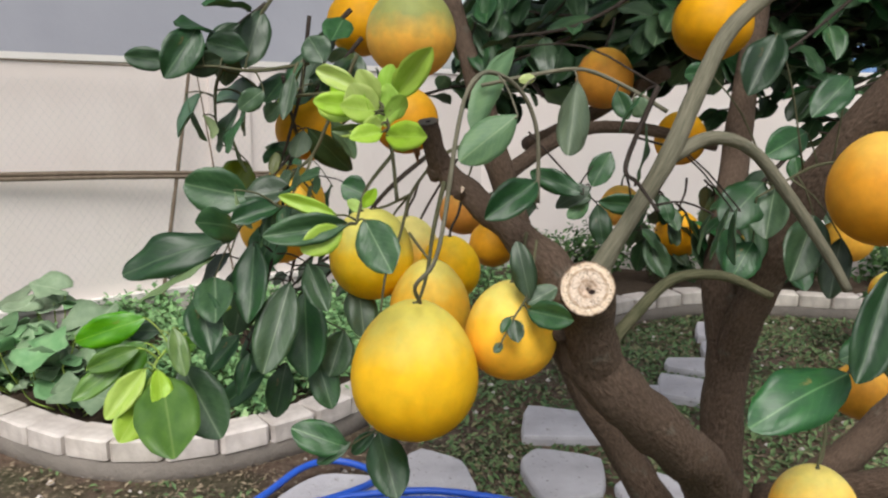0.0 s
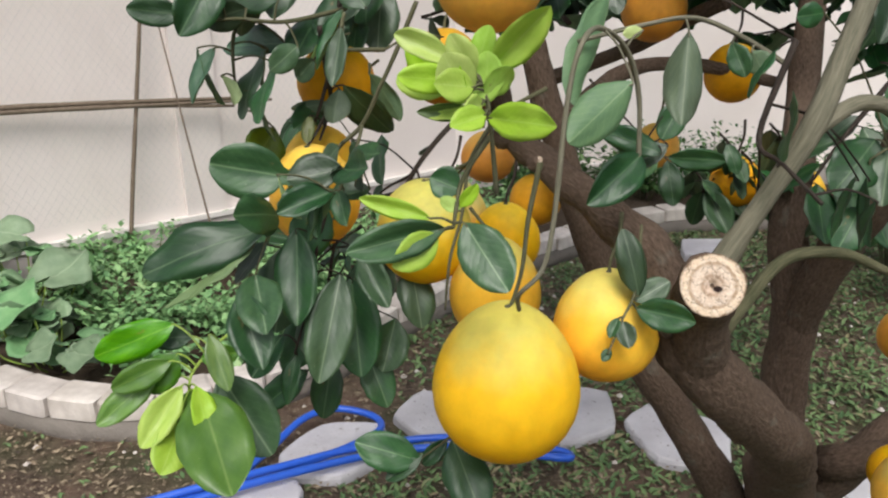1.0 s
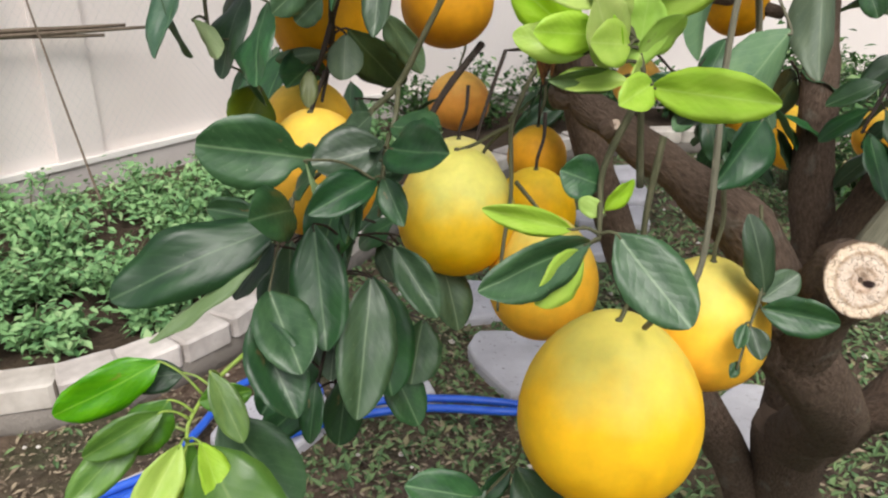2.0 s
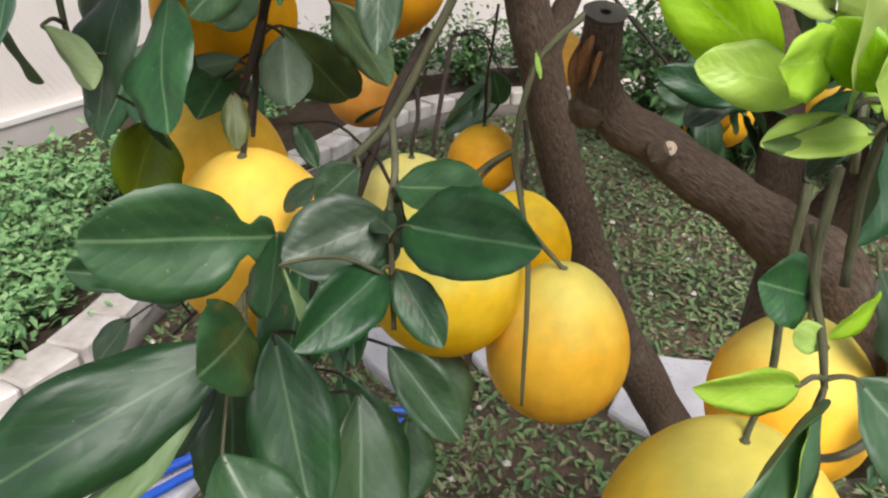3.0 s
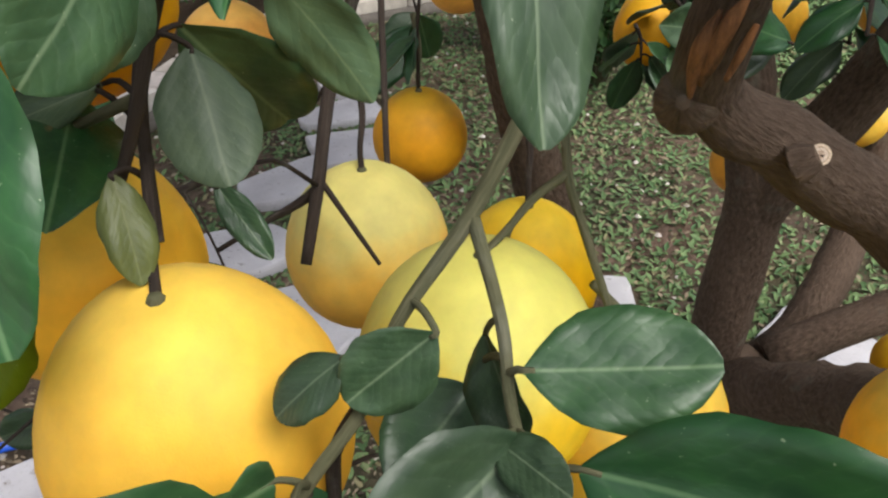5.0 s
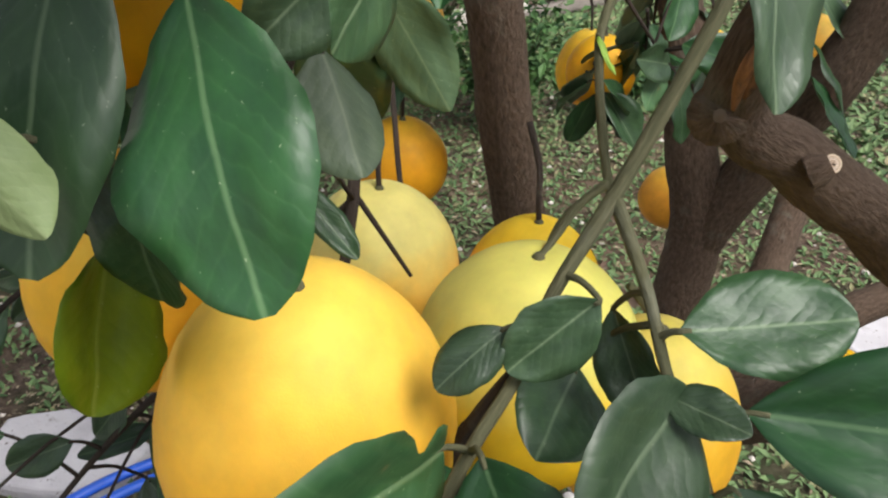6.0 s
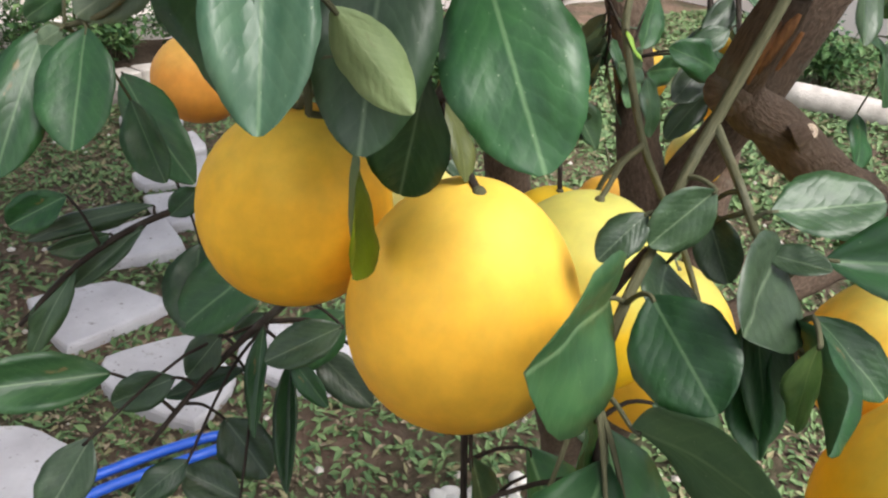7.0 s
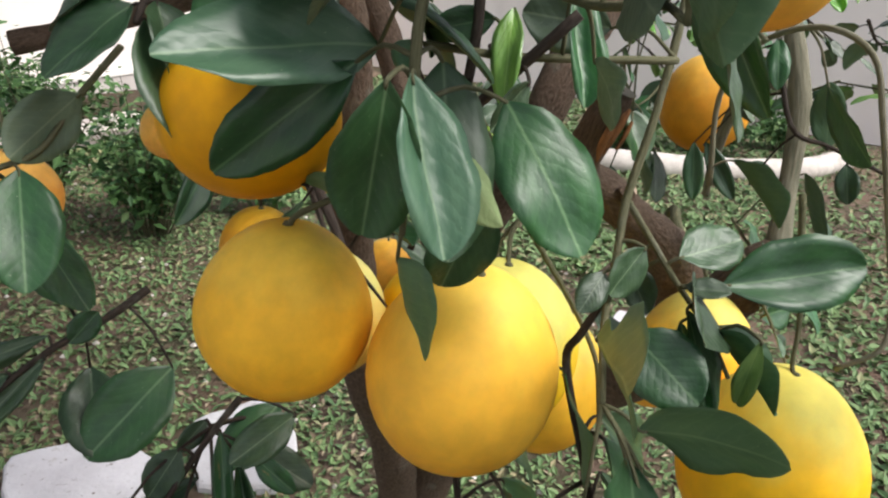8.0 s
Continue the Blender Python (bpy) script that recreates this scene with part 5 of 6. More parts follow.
spray([(-0.016, 1.439, 0.918, 0.0034), (-0.050, 1.446, 0.906, 0.0030), (-0.103, 1.460, 0.891, 0.0026), (-0.147, 1.472, 0.865, 0.0022), (-0.190, 1.475, 0.829, 0.0018)], DARK_TWIG, [
        ((-0.025, 1.409, 0.861), (-0.090, 1.436, 0.806), 0.056, "d", (-0.67, -0.48, 0.57)),
        ((-0.089, 1.465, 0.901), (-0.161, 1.521, 0.869), 0.019, "d", (-0.63, -0.43, 0.65)),
        ((-0.139, 1.495, 0.910), (-0.174, 1.516, 0.887), 0.029, "d", (-0.63, -0.71, 0.32)),
        ((-0.101, 1.456, 0.891), (-0.148, 1.480, 0.844), 0.020, "d", (-0.71, -0.55, 0.44)),
        ((-0.147, 1.472, 0.865), (-0.186, 1.472, 0.805), 0.021, "d", (-0.64, -0.63, 0.43)),
        ((-0.083, 1.452, 0.896), (-0.066, 1.440, 0.918), 0.021, "d", (-0.74, -0.63, 0.24)),
        ((-0.122, 1.467, 0.886), (-0.153, 1.504, 0.865), 0.018, "d", (-0.77, -0.64, 0.01)),
        ((-0.053, 1.465, 0.858), (-0.086, 1.430, 0.807), 0.048, "d", (-0.46, -0.56, 0.69)),
        ((-0.077, 1.522, 0.985), (-0.066, 1.444, 0.921), 0.042, "d", (-0.78, -0.46, 0.43)),
    ], "dark twig with narrow shaded leaves")

spray([(-0.077, 1.309, 0.892, 0.0026), (-0.099, 1.314, 0.877, 0.0024), (-0.124, 1.319, 0.857, 0.0021), (-0.149, 1.323, 0.834, 0.0019), (-0.172, 1.324, 0.813, 0.0016)], DARK_TWIG, [
        ((-0.062, 1.275, 0.882), (-0.107, 1.295, 0.863), 0.027, "d", (-0.52, -0.59, 0.62)),
        ((-0.091, 1.288, 0.862), (-0.085, 1.259, 0.839), 0.016, "d", (-0.75, -0.50, 0.43)),
        ((-0.097, 1.310, 0.878), (-0.122, 1.285, 0.817), 0.014, "d", (-0.74, -0.44, 0.50)),
        ((-0.180, 1.350, 0.856), (-0.255, 1.377, 0.862), 0.034, "d", (-0.23, -0.77, 0.59)),
        ((-0.152, 1.324, 0.855), (-0.184, 1.344, 0.839), 0.024, "d", (-0.63, -0.65, 0.42)),
        ((-0.120, 1.324, 0.873), (-0.139, 1.334, 0.844), 0.025, "d", (-0.82, -0.39, 0.41)),
        ((-0.118, 1.327, 0.803), (-0.108, 1.291, 0.771), 0.037, "d", (-0.55, -0.64, 0.55)),
        ((-0.104, 1.323, 0.840), (-0.149, 1.345, 0.825), 0.017, "d", (-0.47, -0.39, 0.79)),
        ((-0.077, 1.310, 0.842), (-0.107, 1.271, 0.770), 0.017, "d", (-0.69, -0.49, 0.54)),
    ], "dark drooping twig over the stones")

spray([(-0.080, 1.331, 0.864, 0.0020), (-0.048, 1.322, 0.856, 0.0017), (-0.025, 1.311, 0.833, 0.0014)], DARK_TWIG, [
        ((-0.030, 1.307, 0.864), (-0.072, 1.326, 0.826), 0.037, "d", (-0.70, -0.46, 0.54)),
        ((-0.048, 1.321, 0.833), (-0.031, 1.276, 0.801), 0.029, "d", (-0.52, -0.62, 0.58)),
        ((-0.080, 1.334, 0.869), (-0.099, 1.343, 0.851), 0.015, "d", (-0.65, -0.65, 0.40)),
        ((-0.133, 1.286, 0.771), (-0.154, 1.319, 0.784), 0.030, "d", (-0.42, -0.54, 0.73)),
        ((-0.157, 1.305, 0.805), (-0.189, 1.311, 0.787), 0.021, "d", (-0.49, -0.51, 0.71)),
        ((-0.204, 1.329, 0.833), (-0.237, 1.322, 0.797), 0.030, "d", (-0.50, -0.65, 0.58)),
    ], "dark drooping twig over the stones")

spray([(0.374, 1.016, 1.153, 0.0030), (0.342, 0.987, 1.072, 0.0027), (0.351, 0.947, 1.056, 0.0023), (0.364, 0.891, 1.036, 0.0020)], DARK_TWIG, [
        ((0.218, 1.087, 1.198), (0.183, 1.014, 1.096), 0.046, "d", (-0.92, 0.39, 0.04)),
        ((0.348, 0.950, 1.053), (0.357, 0.962, 1.115), 0.032, "du", (0.99, -0.09, -0.12)),
        ((0.361, 1.015, 1.148), (0.336, 1.006, 1.103), 0.022, "d", (-0.88, 0.11, 0.47)),
        ((0.355, 1.009, 1.008), (0.367, 0.990, 1.021), 0.035, "d", (-0.87, -0.26, 0.42)),
        ((0.476, 1.062, 1.020), (0.469, 1.019, 0.961), 0.024, "d", (-0.99, -0.04, 0.15)),
        ((0.471, 1.074, 1.018), (0.451, 1.062, 0.956), 0.024, "d", (-0.95, -0.02, 0.31)),
        ((0.419, 0.920, 1.031), (0.408, 0.910, 0.992), 0.024, "d", (-0.96, 0.14, 0.25)),
    ], "twig with dark leaves by the limb")

bough([(-0.037, 1.378, 1.232, 0.0040), (-0.079, 1.361, 1.179, 0.0030), (-0.121, 1.346, 1.135, 0.0020)], 9, DARK_TWIG, 0.085)

bough([(-0.024, 1.262, 1.262, 0.0040), (-0.070, 1.246, 1.214, 0.0030), (-0.108, 1.231, 1.167, 0.0020)], 9, DARK_TWIG, 0.085)

bough([(-0.113, 1.167, 1.259, 0.0040), (-0.142, 1.158, 1.237, 0.0030), (-0.170, 1.150, 1.214, 0.0020)], 9, DARK_TWIG, 0.085)

bough([(0.292, 1.581, 1.248, 0.0040), (0.224, 1.544, 1.216, 0.0030), (0.169, 1.501, 1.195, 0.0020)], 9, DARK_TWIG, 0.085)

bough([(0.491, 1.775, 1.306, 0.0040), (0.403, 1.733, 1.260, 0.0030), (0.327, 1.684, 1.225, 0.0020)], 9, DARK_TWIG, 0.085)

bough([(0.164, 1.844, 1.358, 0.0040), (0.134, 1.802, 1.275, 0.0030), (0.116, 1.754, 1.205, 0.0020)], 9, DARK_TWIG, 0.085)

bough([(0.381, 1.983, 1.387, 0.0040), (0.285, 1.954, 1.312, 0.0030), (0.199, 1.934, 1.274, 0.0020)], 9, DARK_TWIG, 0.085)

bough([(0.590, 1.885, 1.271, 0.0040), (0.510, 1.861, 1.212, 0.0030), (0.441, 1.847, 1.188, 0.0020)], 9, DARK_TWIG, 0.085)

bough([(0.520, 2.111, 1.417, 0.0040), (0.404, 2.081, 1.350, 0.0030), (0.271, 2.068, 1.374, 0.0020)], 9, DARK_TWIG, 0.085)

bough([(0.743, 1.815, 1.331, 0.0040), (0.669, 1.791, 1.265, 0.0030), (0.604, 1.775, 1.231, 0.0020)], 9, DARK_TWIG, 0.085)

bough([(0.940, 1.943, 1.323, 0.0040), (0.861, 1.918, 1.252, 0.0030), (0.780, 1.899, 1.216, 0.0020)], 9, DARK_TWIG, 0.085)

bough([(0.890, 1.757, 1.201, 0.0040), (0.819, 1.740, 1.168, 0.0030), (0.744, 1.730, 1.167, 0.0020)], 9, DARK_TWIG, 0.085)

bough([(0.706, 2.081, 1.399, 0.0040), (0.619, 2.056, 1.334, 0.0030), (0.543, 2.037, 1.295, 0.0020)], 9, DARK_TWIG, 0.085)

bough([(0.231, 2.159, 1.345, 0.0040), (0.136, 2.134, 1.288, 0.0030), (0.052, 2.120, 1.273, 0.0020)], 9, DARK_TWIG, 0.085)

bough([(0.460, 2.238, 1.325, 0.0040), (0.348, 2.211, 1.267, 0.0030), (0.264, 2.190, 1.223, 0.0020)], 9, DARK_TWIG, 0.085)

bough([(0.917, 2.161, 1.396, 0.0040), (0.814, 2.136, 1.342, 0.0030), (0.722, 2.120, 1.328, 0.0020)], 9, DARK_TWIG, 0.085)

bough([(0.790, 1.994, 1.171, 0.0040), (0.704, 1.975, 1.133, 0.0030), (0.630, 1.962, 1.119, 0.0020)], 9, DARK_TWIG, 0.085)

bough([(0.525, 1.581, 1.342, 0.0040), (0.470, 1.563, 1.294, 0.0030), (0.423, 1.553, 1.274, 0.0020)], 9, DARK_TWIG, 0.085)

bough([(0.171, 1.425, 1.322, 0.0040), (0.146, 1.412, 1.278, 0.0030), (0.135, 1.402, 1.234, 0.0020)], 9, DARK_TWIG, 0.085)

bough([(1.002, 2.011, 1.112, 0.0040), (0.918, 1.997, 1.098, 0.0030), (0.842, 1.989, 1.110, 0.0020)], 9, DARK_TWIG, 0.085)

bough([(0.503, 1.540, 1.406, 0.0040), (0.391, 1.452, 1.307, 0.0033), (0.295, 1.376, 1.249, 0.0027), (0.198, 1.306, 1.227, 0.0020)], 10)

bough([(0.479, 1.704, 1.468, 0.0040), (0.356, 1.614, 1.366, 0.0033), (0.230, 1.535, 1.319, 0.0027), (0.151, 1.464, 1.275, 0.0020)], 12)

bough([(0.531, 1.799, 1.394, 0.0040), (0.413, 1.768, 1.327, 0.0033), (0.282, 1.745, 1.303, 0.0027), (0.149, 1.731, 1.323, 0.0020)], 12)

bough([(0.273, 1.567, 1.442, 0.0040), (0.210, 1.540, 1.356, 0.0030), (0.135, 1.522, 1.317, 0.0020)], 8)

bough([(0.624, 1.780, 1.492, 0.0040), (0.461, 1.689, 1.407, 0.0033), (0.336, 1.611, 1.366, 0.0027), (0.260, 1.532, 1.281, 0.0020)], 10)

bough([(0.653, 2.034, 1.453, 0.0040), (0.472, 1.980, 1.314, 0.0033), (0.299, 1.948, 1.275, 0.0027), (0.161, 1.931, 1.286, 0.0020)], 12)

bough([(0.818, 1.624, 1.355, 0.0040), (0.719, 1.544, 1.282, 0.0033), (0.650, 1.473, 1.233, 0.0027), (0.607, 1.461, 1.206, 0.0020)], 7)

bough([(1.003, 1.725, 1.221, 0.0040), (0.840, 1.642, 1.177, 0.0030), (0.715, 1.565, 1.137, 0.0020)], 7)

bough([(1.006, 1.803, 1.095, 0.0040), (0.865, 1.727, 1.074, 0.0030), (0.752, 1.662, 1.085, 0.0020)], 5)

bough([(0.640, 1.388, 1.079, 0.0040), (0.567, 1.334, 1.014, 0.0030), (0.516, 1.295, 0.960, 0.0020)], 7)

bough([(0.694, 1.437, 1.033, 0.0040), (0.637, 1.395, 0.965, 0.0030), (0.608, 1.360, 0.917, 0.0020)], 6)

bough([(0.864, 1.962, 1.461, 0.0040), (0.729, 1.916, 1.331, 0.0030), (0.625, 1.889, 1.272, 0.0020)], 8)

# small dark leaves over the lone orange fruit and over the pair behind the limb
spray([(0.185, 1.47, 1.06, 0.0016), (0.178, 1.465, 1.02, 0.0016), (0.172, 1.462, 0.985, 0.0015), (0.170, 1.460, 0.936, 0.0014)], DARK_TWIG, [
        ((0.168, 1.458, 0.979), (0.136, 1.484, 0.933), 0.022, "d", (0.35, -0.40, 0.85)),
        ((0.190, 1.490, 0.985), (0.203, 1.496, 0.945), 0.032, "d", (-0.30, -0.80, 0.50)),
        ((0.170, 1.462, 0.985), (0.150, 1.440, 0.950), 0.022, "d", (-0.60, 0.30, 0.70)),
    ])
random.seed(67)
for x, y, z in ((0.43, 1.42, 0.985), (0.47, 1.44, 0.955), (0.40, 1.45, 0.93), (0.52, 1.48, 0.99), (0.45, 1.50, 0.90)):
    bough([(x, y, z + 0.02, 0.002), (x + 0.02, y + 0.01, z, 0.0018), (x + 0.03, y + 0.015, z - 0.03, 0.0012)], 6, DARK_TWIG, 0.062, "d", 0.9)

# outer twigs on the far side of the tree
random.seed(68)
for i in range(28):
    x, y, z = random.uniform(0.95, 1.6), random.uniform(0.72, 1.42), random.uniform(0.97, 1.24)
    a = random.uniform(0, 6.28)
    d = Vector((math.cos(a), math.sin(a), random.uniform(-0.6, 0.4))) * random.uniform(0.06, 0.12)
    bough([(x - d.x, y - d.y, z - d.z + 0.05, 0.003), (x, y, z + 0.01, 0.0025), (x + d.x, y + d.y, z + d.z, 0.0015)], random.randint(4, 8), random.choice((DARK_TWIG, TWIG)), random.uniform(0.04, 0.07), random.choice("dddm"), 0.7)

# ---- rim blocks ----


def block_mesh(i):
    bm = bmesh.new()
    bmesh.ops.create_cube(bm, size=1.0)
    bmesh.ops.bevel(bm, geom=bm.edges[:], offset=0.07, segments=1, affect="EDGES")
    for v in bm.verts:
        v.co.x *= 0.152 * (1 + 0.03 * noise.noise(v.co * 2 + Vector((i, 0, 0))))
        v.co.y *= 0.118 * (1 + 0.08 * noise.noise(v.co * 2 + Vector((0, i * 3, 0))))
        v.co.z *= 0.068 * (1 + 0.10 * noise.noise(v.co * 2 + Vector((0, 0, i * 5))))
    me = bpy.data.meshes.new("block")
    bm.to_mesh(me)
    bm.free()
    me.materials.append(RIM)
    return me


random.seed(31)
BLOCKS = [block_mesh(i) for i in range(6)]
s = 0.1
while s < run[-1] - 1.2:
    c, d = along(s)
    o = new("block", random.choice(BLOCKS))
    o.parent = rim
    n = Vector((-d.y, d.x))
    c = c + n * (0.045 + random.uniform(-0.006, 0.006))
    o.matrix_basis = Matrix.Translation((c.x, c.y, 0.095 + random.uniform(-0.004, 0.004))) @ Euler((random.uniform(-0.03, 0.03), random.uniform(-0.03, 0.03), math.atan2(d.y, d.x) + random.uniform(-0.03, 0.03))).to_matrix().to_4x4()
    s += 0.160

# ---- plants of the raised bed ----


def lobed_leaf(name, seed):
    """A broad five-cornered leaf of unit size, lying along y, with a dished blade and a lower skin."""
    bm = bmesh.new()
    outer = []
    for side, lift in ((0, 0.012), (1, -0.012)):
        rings = []
        for k in (0.0, 0.35, 0.7, 1.0):
            ring = []
            for i in range(20):
                a = 2 * math.pi * i / 20
                r = 0.46 + 0.05 * math.cos(5 * a) + 0.03 * noise.noise(Vector((math.cos(a) * 2, math.sin(a) * 2, seed)))
                if i == 10:
                    r *= 0.45
                x, y = math.sin(a) * r * k, math.cos(a) * r * k + 0.3
                z = 0.16 * k * k * (0.6 + 0.5 * math.cos(2.5 * a + seed)) + 0.05 * noise.noise(Vector((x * 4, y * 4, seed)))
                ring.append(bm.verts.new((x, y, z + lift * (1 - 0.7 * k))))
            rings.append(ring)
        for a, b in zip(rings, rings[1:]):
            for i in range(20):
                j = (i + 1) % 20
                bm.faces.new((a[i], a[j], b[j], b[i]) if side else (a[i], b[i], b[j], a[j])).material_index = side
        outer.append(rings[-1])
    for i in range(20):
        j = (i + 1) % 20
        bm.faces.new((outer[0][i], outer[1][i], outer[1][j], outer[0][j]))
    bmesh.ops.remove_doubles(bm, verts=bm.verts[:], dist=0.0005)
    me = bpy.data.meshes.new(name)
    bm.to_mesh(me)
    bm.free()
    me.materials.append(VINE_TOP)
    me.materials.append(VINE_UNDER)
    for p in me.polygons:
        p.use_smooth = True
    return me


VINE_LEAVES = [lobed_leaf("vine_leaf", i * 1.9) for i in range(4)]


def squash_vine(cx, cy, spread, count, high, size):
    o = empty("squash_vine", (cx, cy, 0.09))
    tagged(o, "soft green squash vine with broad lobed leaves in the bed", "vine plant", "squash vines in the bed")
    bm = bmesh.new()
    spots = []
    for i in range(count):
        a, r = random.uniform(0, 6.28), spread * random.random() ** 0.6
        x, y = cx + r * math.cos(a) * 1.3, cy + r * math.sin(a) * 0.8
        z = 0.10 + high * random.uniform(0.35, 1.0) * (1 - 0.45 * r / spread)
        tube(bm, [(cx + 0.4 * (x - cx), cy + 0.4 * (y - cy), 0.09, 0.003), (cx + 0.8 * (x - cx), cy + 0.8 * (y - cy), 0.7 * z, 0.0028), (x, y, z, 0.002)], 5, 3)
        spots.append((x, y, z))
    part("stem", bm, GREEN_TWIG, o)
    for x, y, z in spots:
        lf = new("leaf", random.choice(VINE_LEAVES))
        lf.parent = o
        lf.matrix_parent_inverse = o.matrix_world.inverted()
        k = size * random.uniform(0.6, 1.25)
        lf.matrix_basis = Matrix.Translation((x, y, z)) @ Euler((random.uniform(-0.6, 0.5), random.uniform(-0.5, 0.5), random.uniform(0, 6.28))).to_matrix().to_4x4() @ Matrix.Diagonal((k, k, k, 1))


random.seed(41)
for q in ((-1.95, 2.68, 0.26, 22, 0.24, 0.18), (-1.55, 2.58, 0.25, 22, 0.28, 0.18), (-1.30, 2.42, 0.16, 14, 0.17, 0.13), (-2.22, 2.60, 0.14, 14, 0.22, 0.16), (-1.72, 2.95, 0.25, 16, 0.30, 0.15)):
    squash_vine(*q)


def tufts(name, spots, mat, label, category, kind="", wide=0.30):
    """Many small pointed leaves: spots are (x, y, z, dx, dy, dz, length)."""
    verts, faces = [], []
    for x, y, z, dx, dy, dz, n in spots:
        b, d = Vector((x, y, z)), Vector((dx, dy, dz)).normalized()
        w = d.cross(Vector((random.uniform(-0.4, 0.4), random.uniform(-0.4, 0.4), 1))).normalized() * (n * wide * 0.5)
        bend = Vector((0, 0, -0.22 * n))
        i = len(verts)
        verts += [b, b + d * n * 0.45 + w, b + d * n + bend, b + d * n * 0.45 - w]
        faces += [(i, i + 1, i + 2), (i, i + 2, i + 3)]
    me = bpy.data.meshes.new(name)
    me.from_pydata([tuple(v) for v in verts], [], faces)
    me.materials.append(mat)
    return me


def shrub(cx, cy, z0, rad, high, count, size, mat, label, name="shrub", group="shrubs by the wall"):
    o = empty(name, (cx, cy, z0))
    tagged(o, label, "shrub", group)
    bm = bmesh.new()
    ends = []
    for i in range(max(6, int(count / 60))):
        a, r = random.uniform(0, 6.28), rad * random.random() ** 0.5
        top = Vector((cx + r * math.cos(a), cy + r * math.sin(a), z0 + high * random.uniform(0.55, 1.0) * (1 - 0.35 * (r / rad) ** 2)))
        mid = Vector((cx, cy, z0)).lerp(top, 0.5) + Vector((0, 0, 0.05 * high))
        tube(bm, [(cx + 0.15 * (top.x - cx), cy + 0.15 * (top.y - cy), z0 - 0.02, 0.004), (*mid, 0.003), (*top, 0.0012)], 5, 3)
        ends.append((mid, top))
    part("stem", bm, TWIG, o)
    spots = []
    for i in range(count):
        mid, top = random.choice(ends)
        b = mid.lerp(top, random.uniform(-0.7, 1.05)) + Vector((random.gauss(0, 1), random.gauss(0, 1), random.gauss(0, 0.6))) * size * 0.8
        spots.append((b.x, b.y, max(b.z, z0), random.gauss(0, 1), random.gauss(0, 1), random.gauss(0.15, 0.6), size * random.uniform(0.6, 1.3)))
    f = new("foliage", tufts("foliage", spots, mat, label, "shrub", wide=0.55))
    f.parent = o
    f.matrix_parent_inverse = o.matrix_world.inverted()


random.seed(51)
WEED = "feathery pale green weeds growing in the bed"
for q in ((-1.15, 3.0, 0.20, 0.26, 500), (-0.85, 2.75, 0.20, 0.22, 420), (-1.35, 3.3, 0.25, 0.22, 500), (-0.95, 3.5, 0.28, 0.20, 500), (-0.60, 3.1, 0.18, 0.20, 380), (-1.0, 2.42, 0.16, 0.14, 260), (-0.35, 3.6, 0.28, 0.3, 600), (0.0, 4.1, 0.3, 0.3, 600), (-1.6, 3.3, 0.2, 0.18, 350), (-1.2, 2.68, 0.2, 0.22, 420), (-1.45, 2.85, 0.2, 0.25, 420), (-1.75, 2.62, 0.2, 0.12, 300), (-0.72, 2.52, 0.15, 0.14, 300), (-1.05, 2.72, 0.2, 0.2, 400), (-0.75, 3.3, 0.2, 0.24, 420), (-0.71, 3.80, 0.2, 0.16, 400), (-0.72, 3.18, 0.2, 0.16, 400), (-0.58, 3.53, 0.2, 0.16, 400), (-0.68, 2.67, 0.2, 0.16, 400), (-0.59, 2.94, 0.2, 0.16, 400)):
    shrub(q[0], q[1], 0.085, q[2] * 1.15, q[3], int(q[4] * 1.7), 0.036, FERN, WEED, "weeds", "weeds in the bed")
BUSH = "dense dark green shrub in the bed along the wall"
for q in ((0.55, 4.62, 0.26, 0.42, 900), (0.95, 4.70, 0.28, 0.50, 1000), (1.35, 4.72, 0.28, 0.46, 1000), (1.75, 4.75, 0.26, 0.42, 800), (2.3, 4.8, 0.3, 0.4, 800), (2.9, 4.85, 0.3, 0.45, 800), (0.2, 4.65, 0.22, 0.36, 700)):
    shrub(q[0], q[1], 0.085, q[2], q[3], q[4], 0.045, SHRUB, BUSH)
for q in ((1.98, 3.18, 0.36, 0.72, 2200), (1.92, 3.72, 0.30, 0.85, 1300), (2.5, 3.0, 0.25, 0.4, 600)):
    shrub(q[0], q[1], 0.0, q[2], q[3], q[4], 0.05, SHRUB, "leafy dark green bush standing in the grass", "bush", "bushes in the grass")

# far bed edge and its bushes to the east
bm = bmesh.new()
tube(bm, [(4.55, 2.6, 0.05, 0.09), (4.75, 1.75, 0.05, 0.09), (5.05, 1.1, 0.05, 0.09), (5.6, 0.5, 0.05, 0.09), (6.4, 0.1, 0.05, 0.09)], 8, 8, 0.1)
tagged(obj("bed_kerb", bm, RIM), "pale curved kerb of a farther flower bed", "kerb", kind="structure")
for q in ((5.5, 1.75, 0.35, 0.45, 700), (6.0, 1.1, 0.4, 0.6, 900), (5.3, 2.6, 0.4, 0.5, 700), (6.6, 0.6, 0.4, 0.5, 700)):
    shrub(q[0], q[1], 0.0, q[2], q[3], q[4], 0.07, SHRUB, "leafy green shrub in a farther bed", "shrub", "shrubs in the farther bed")

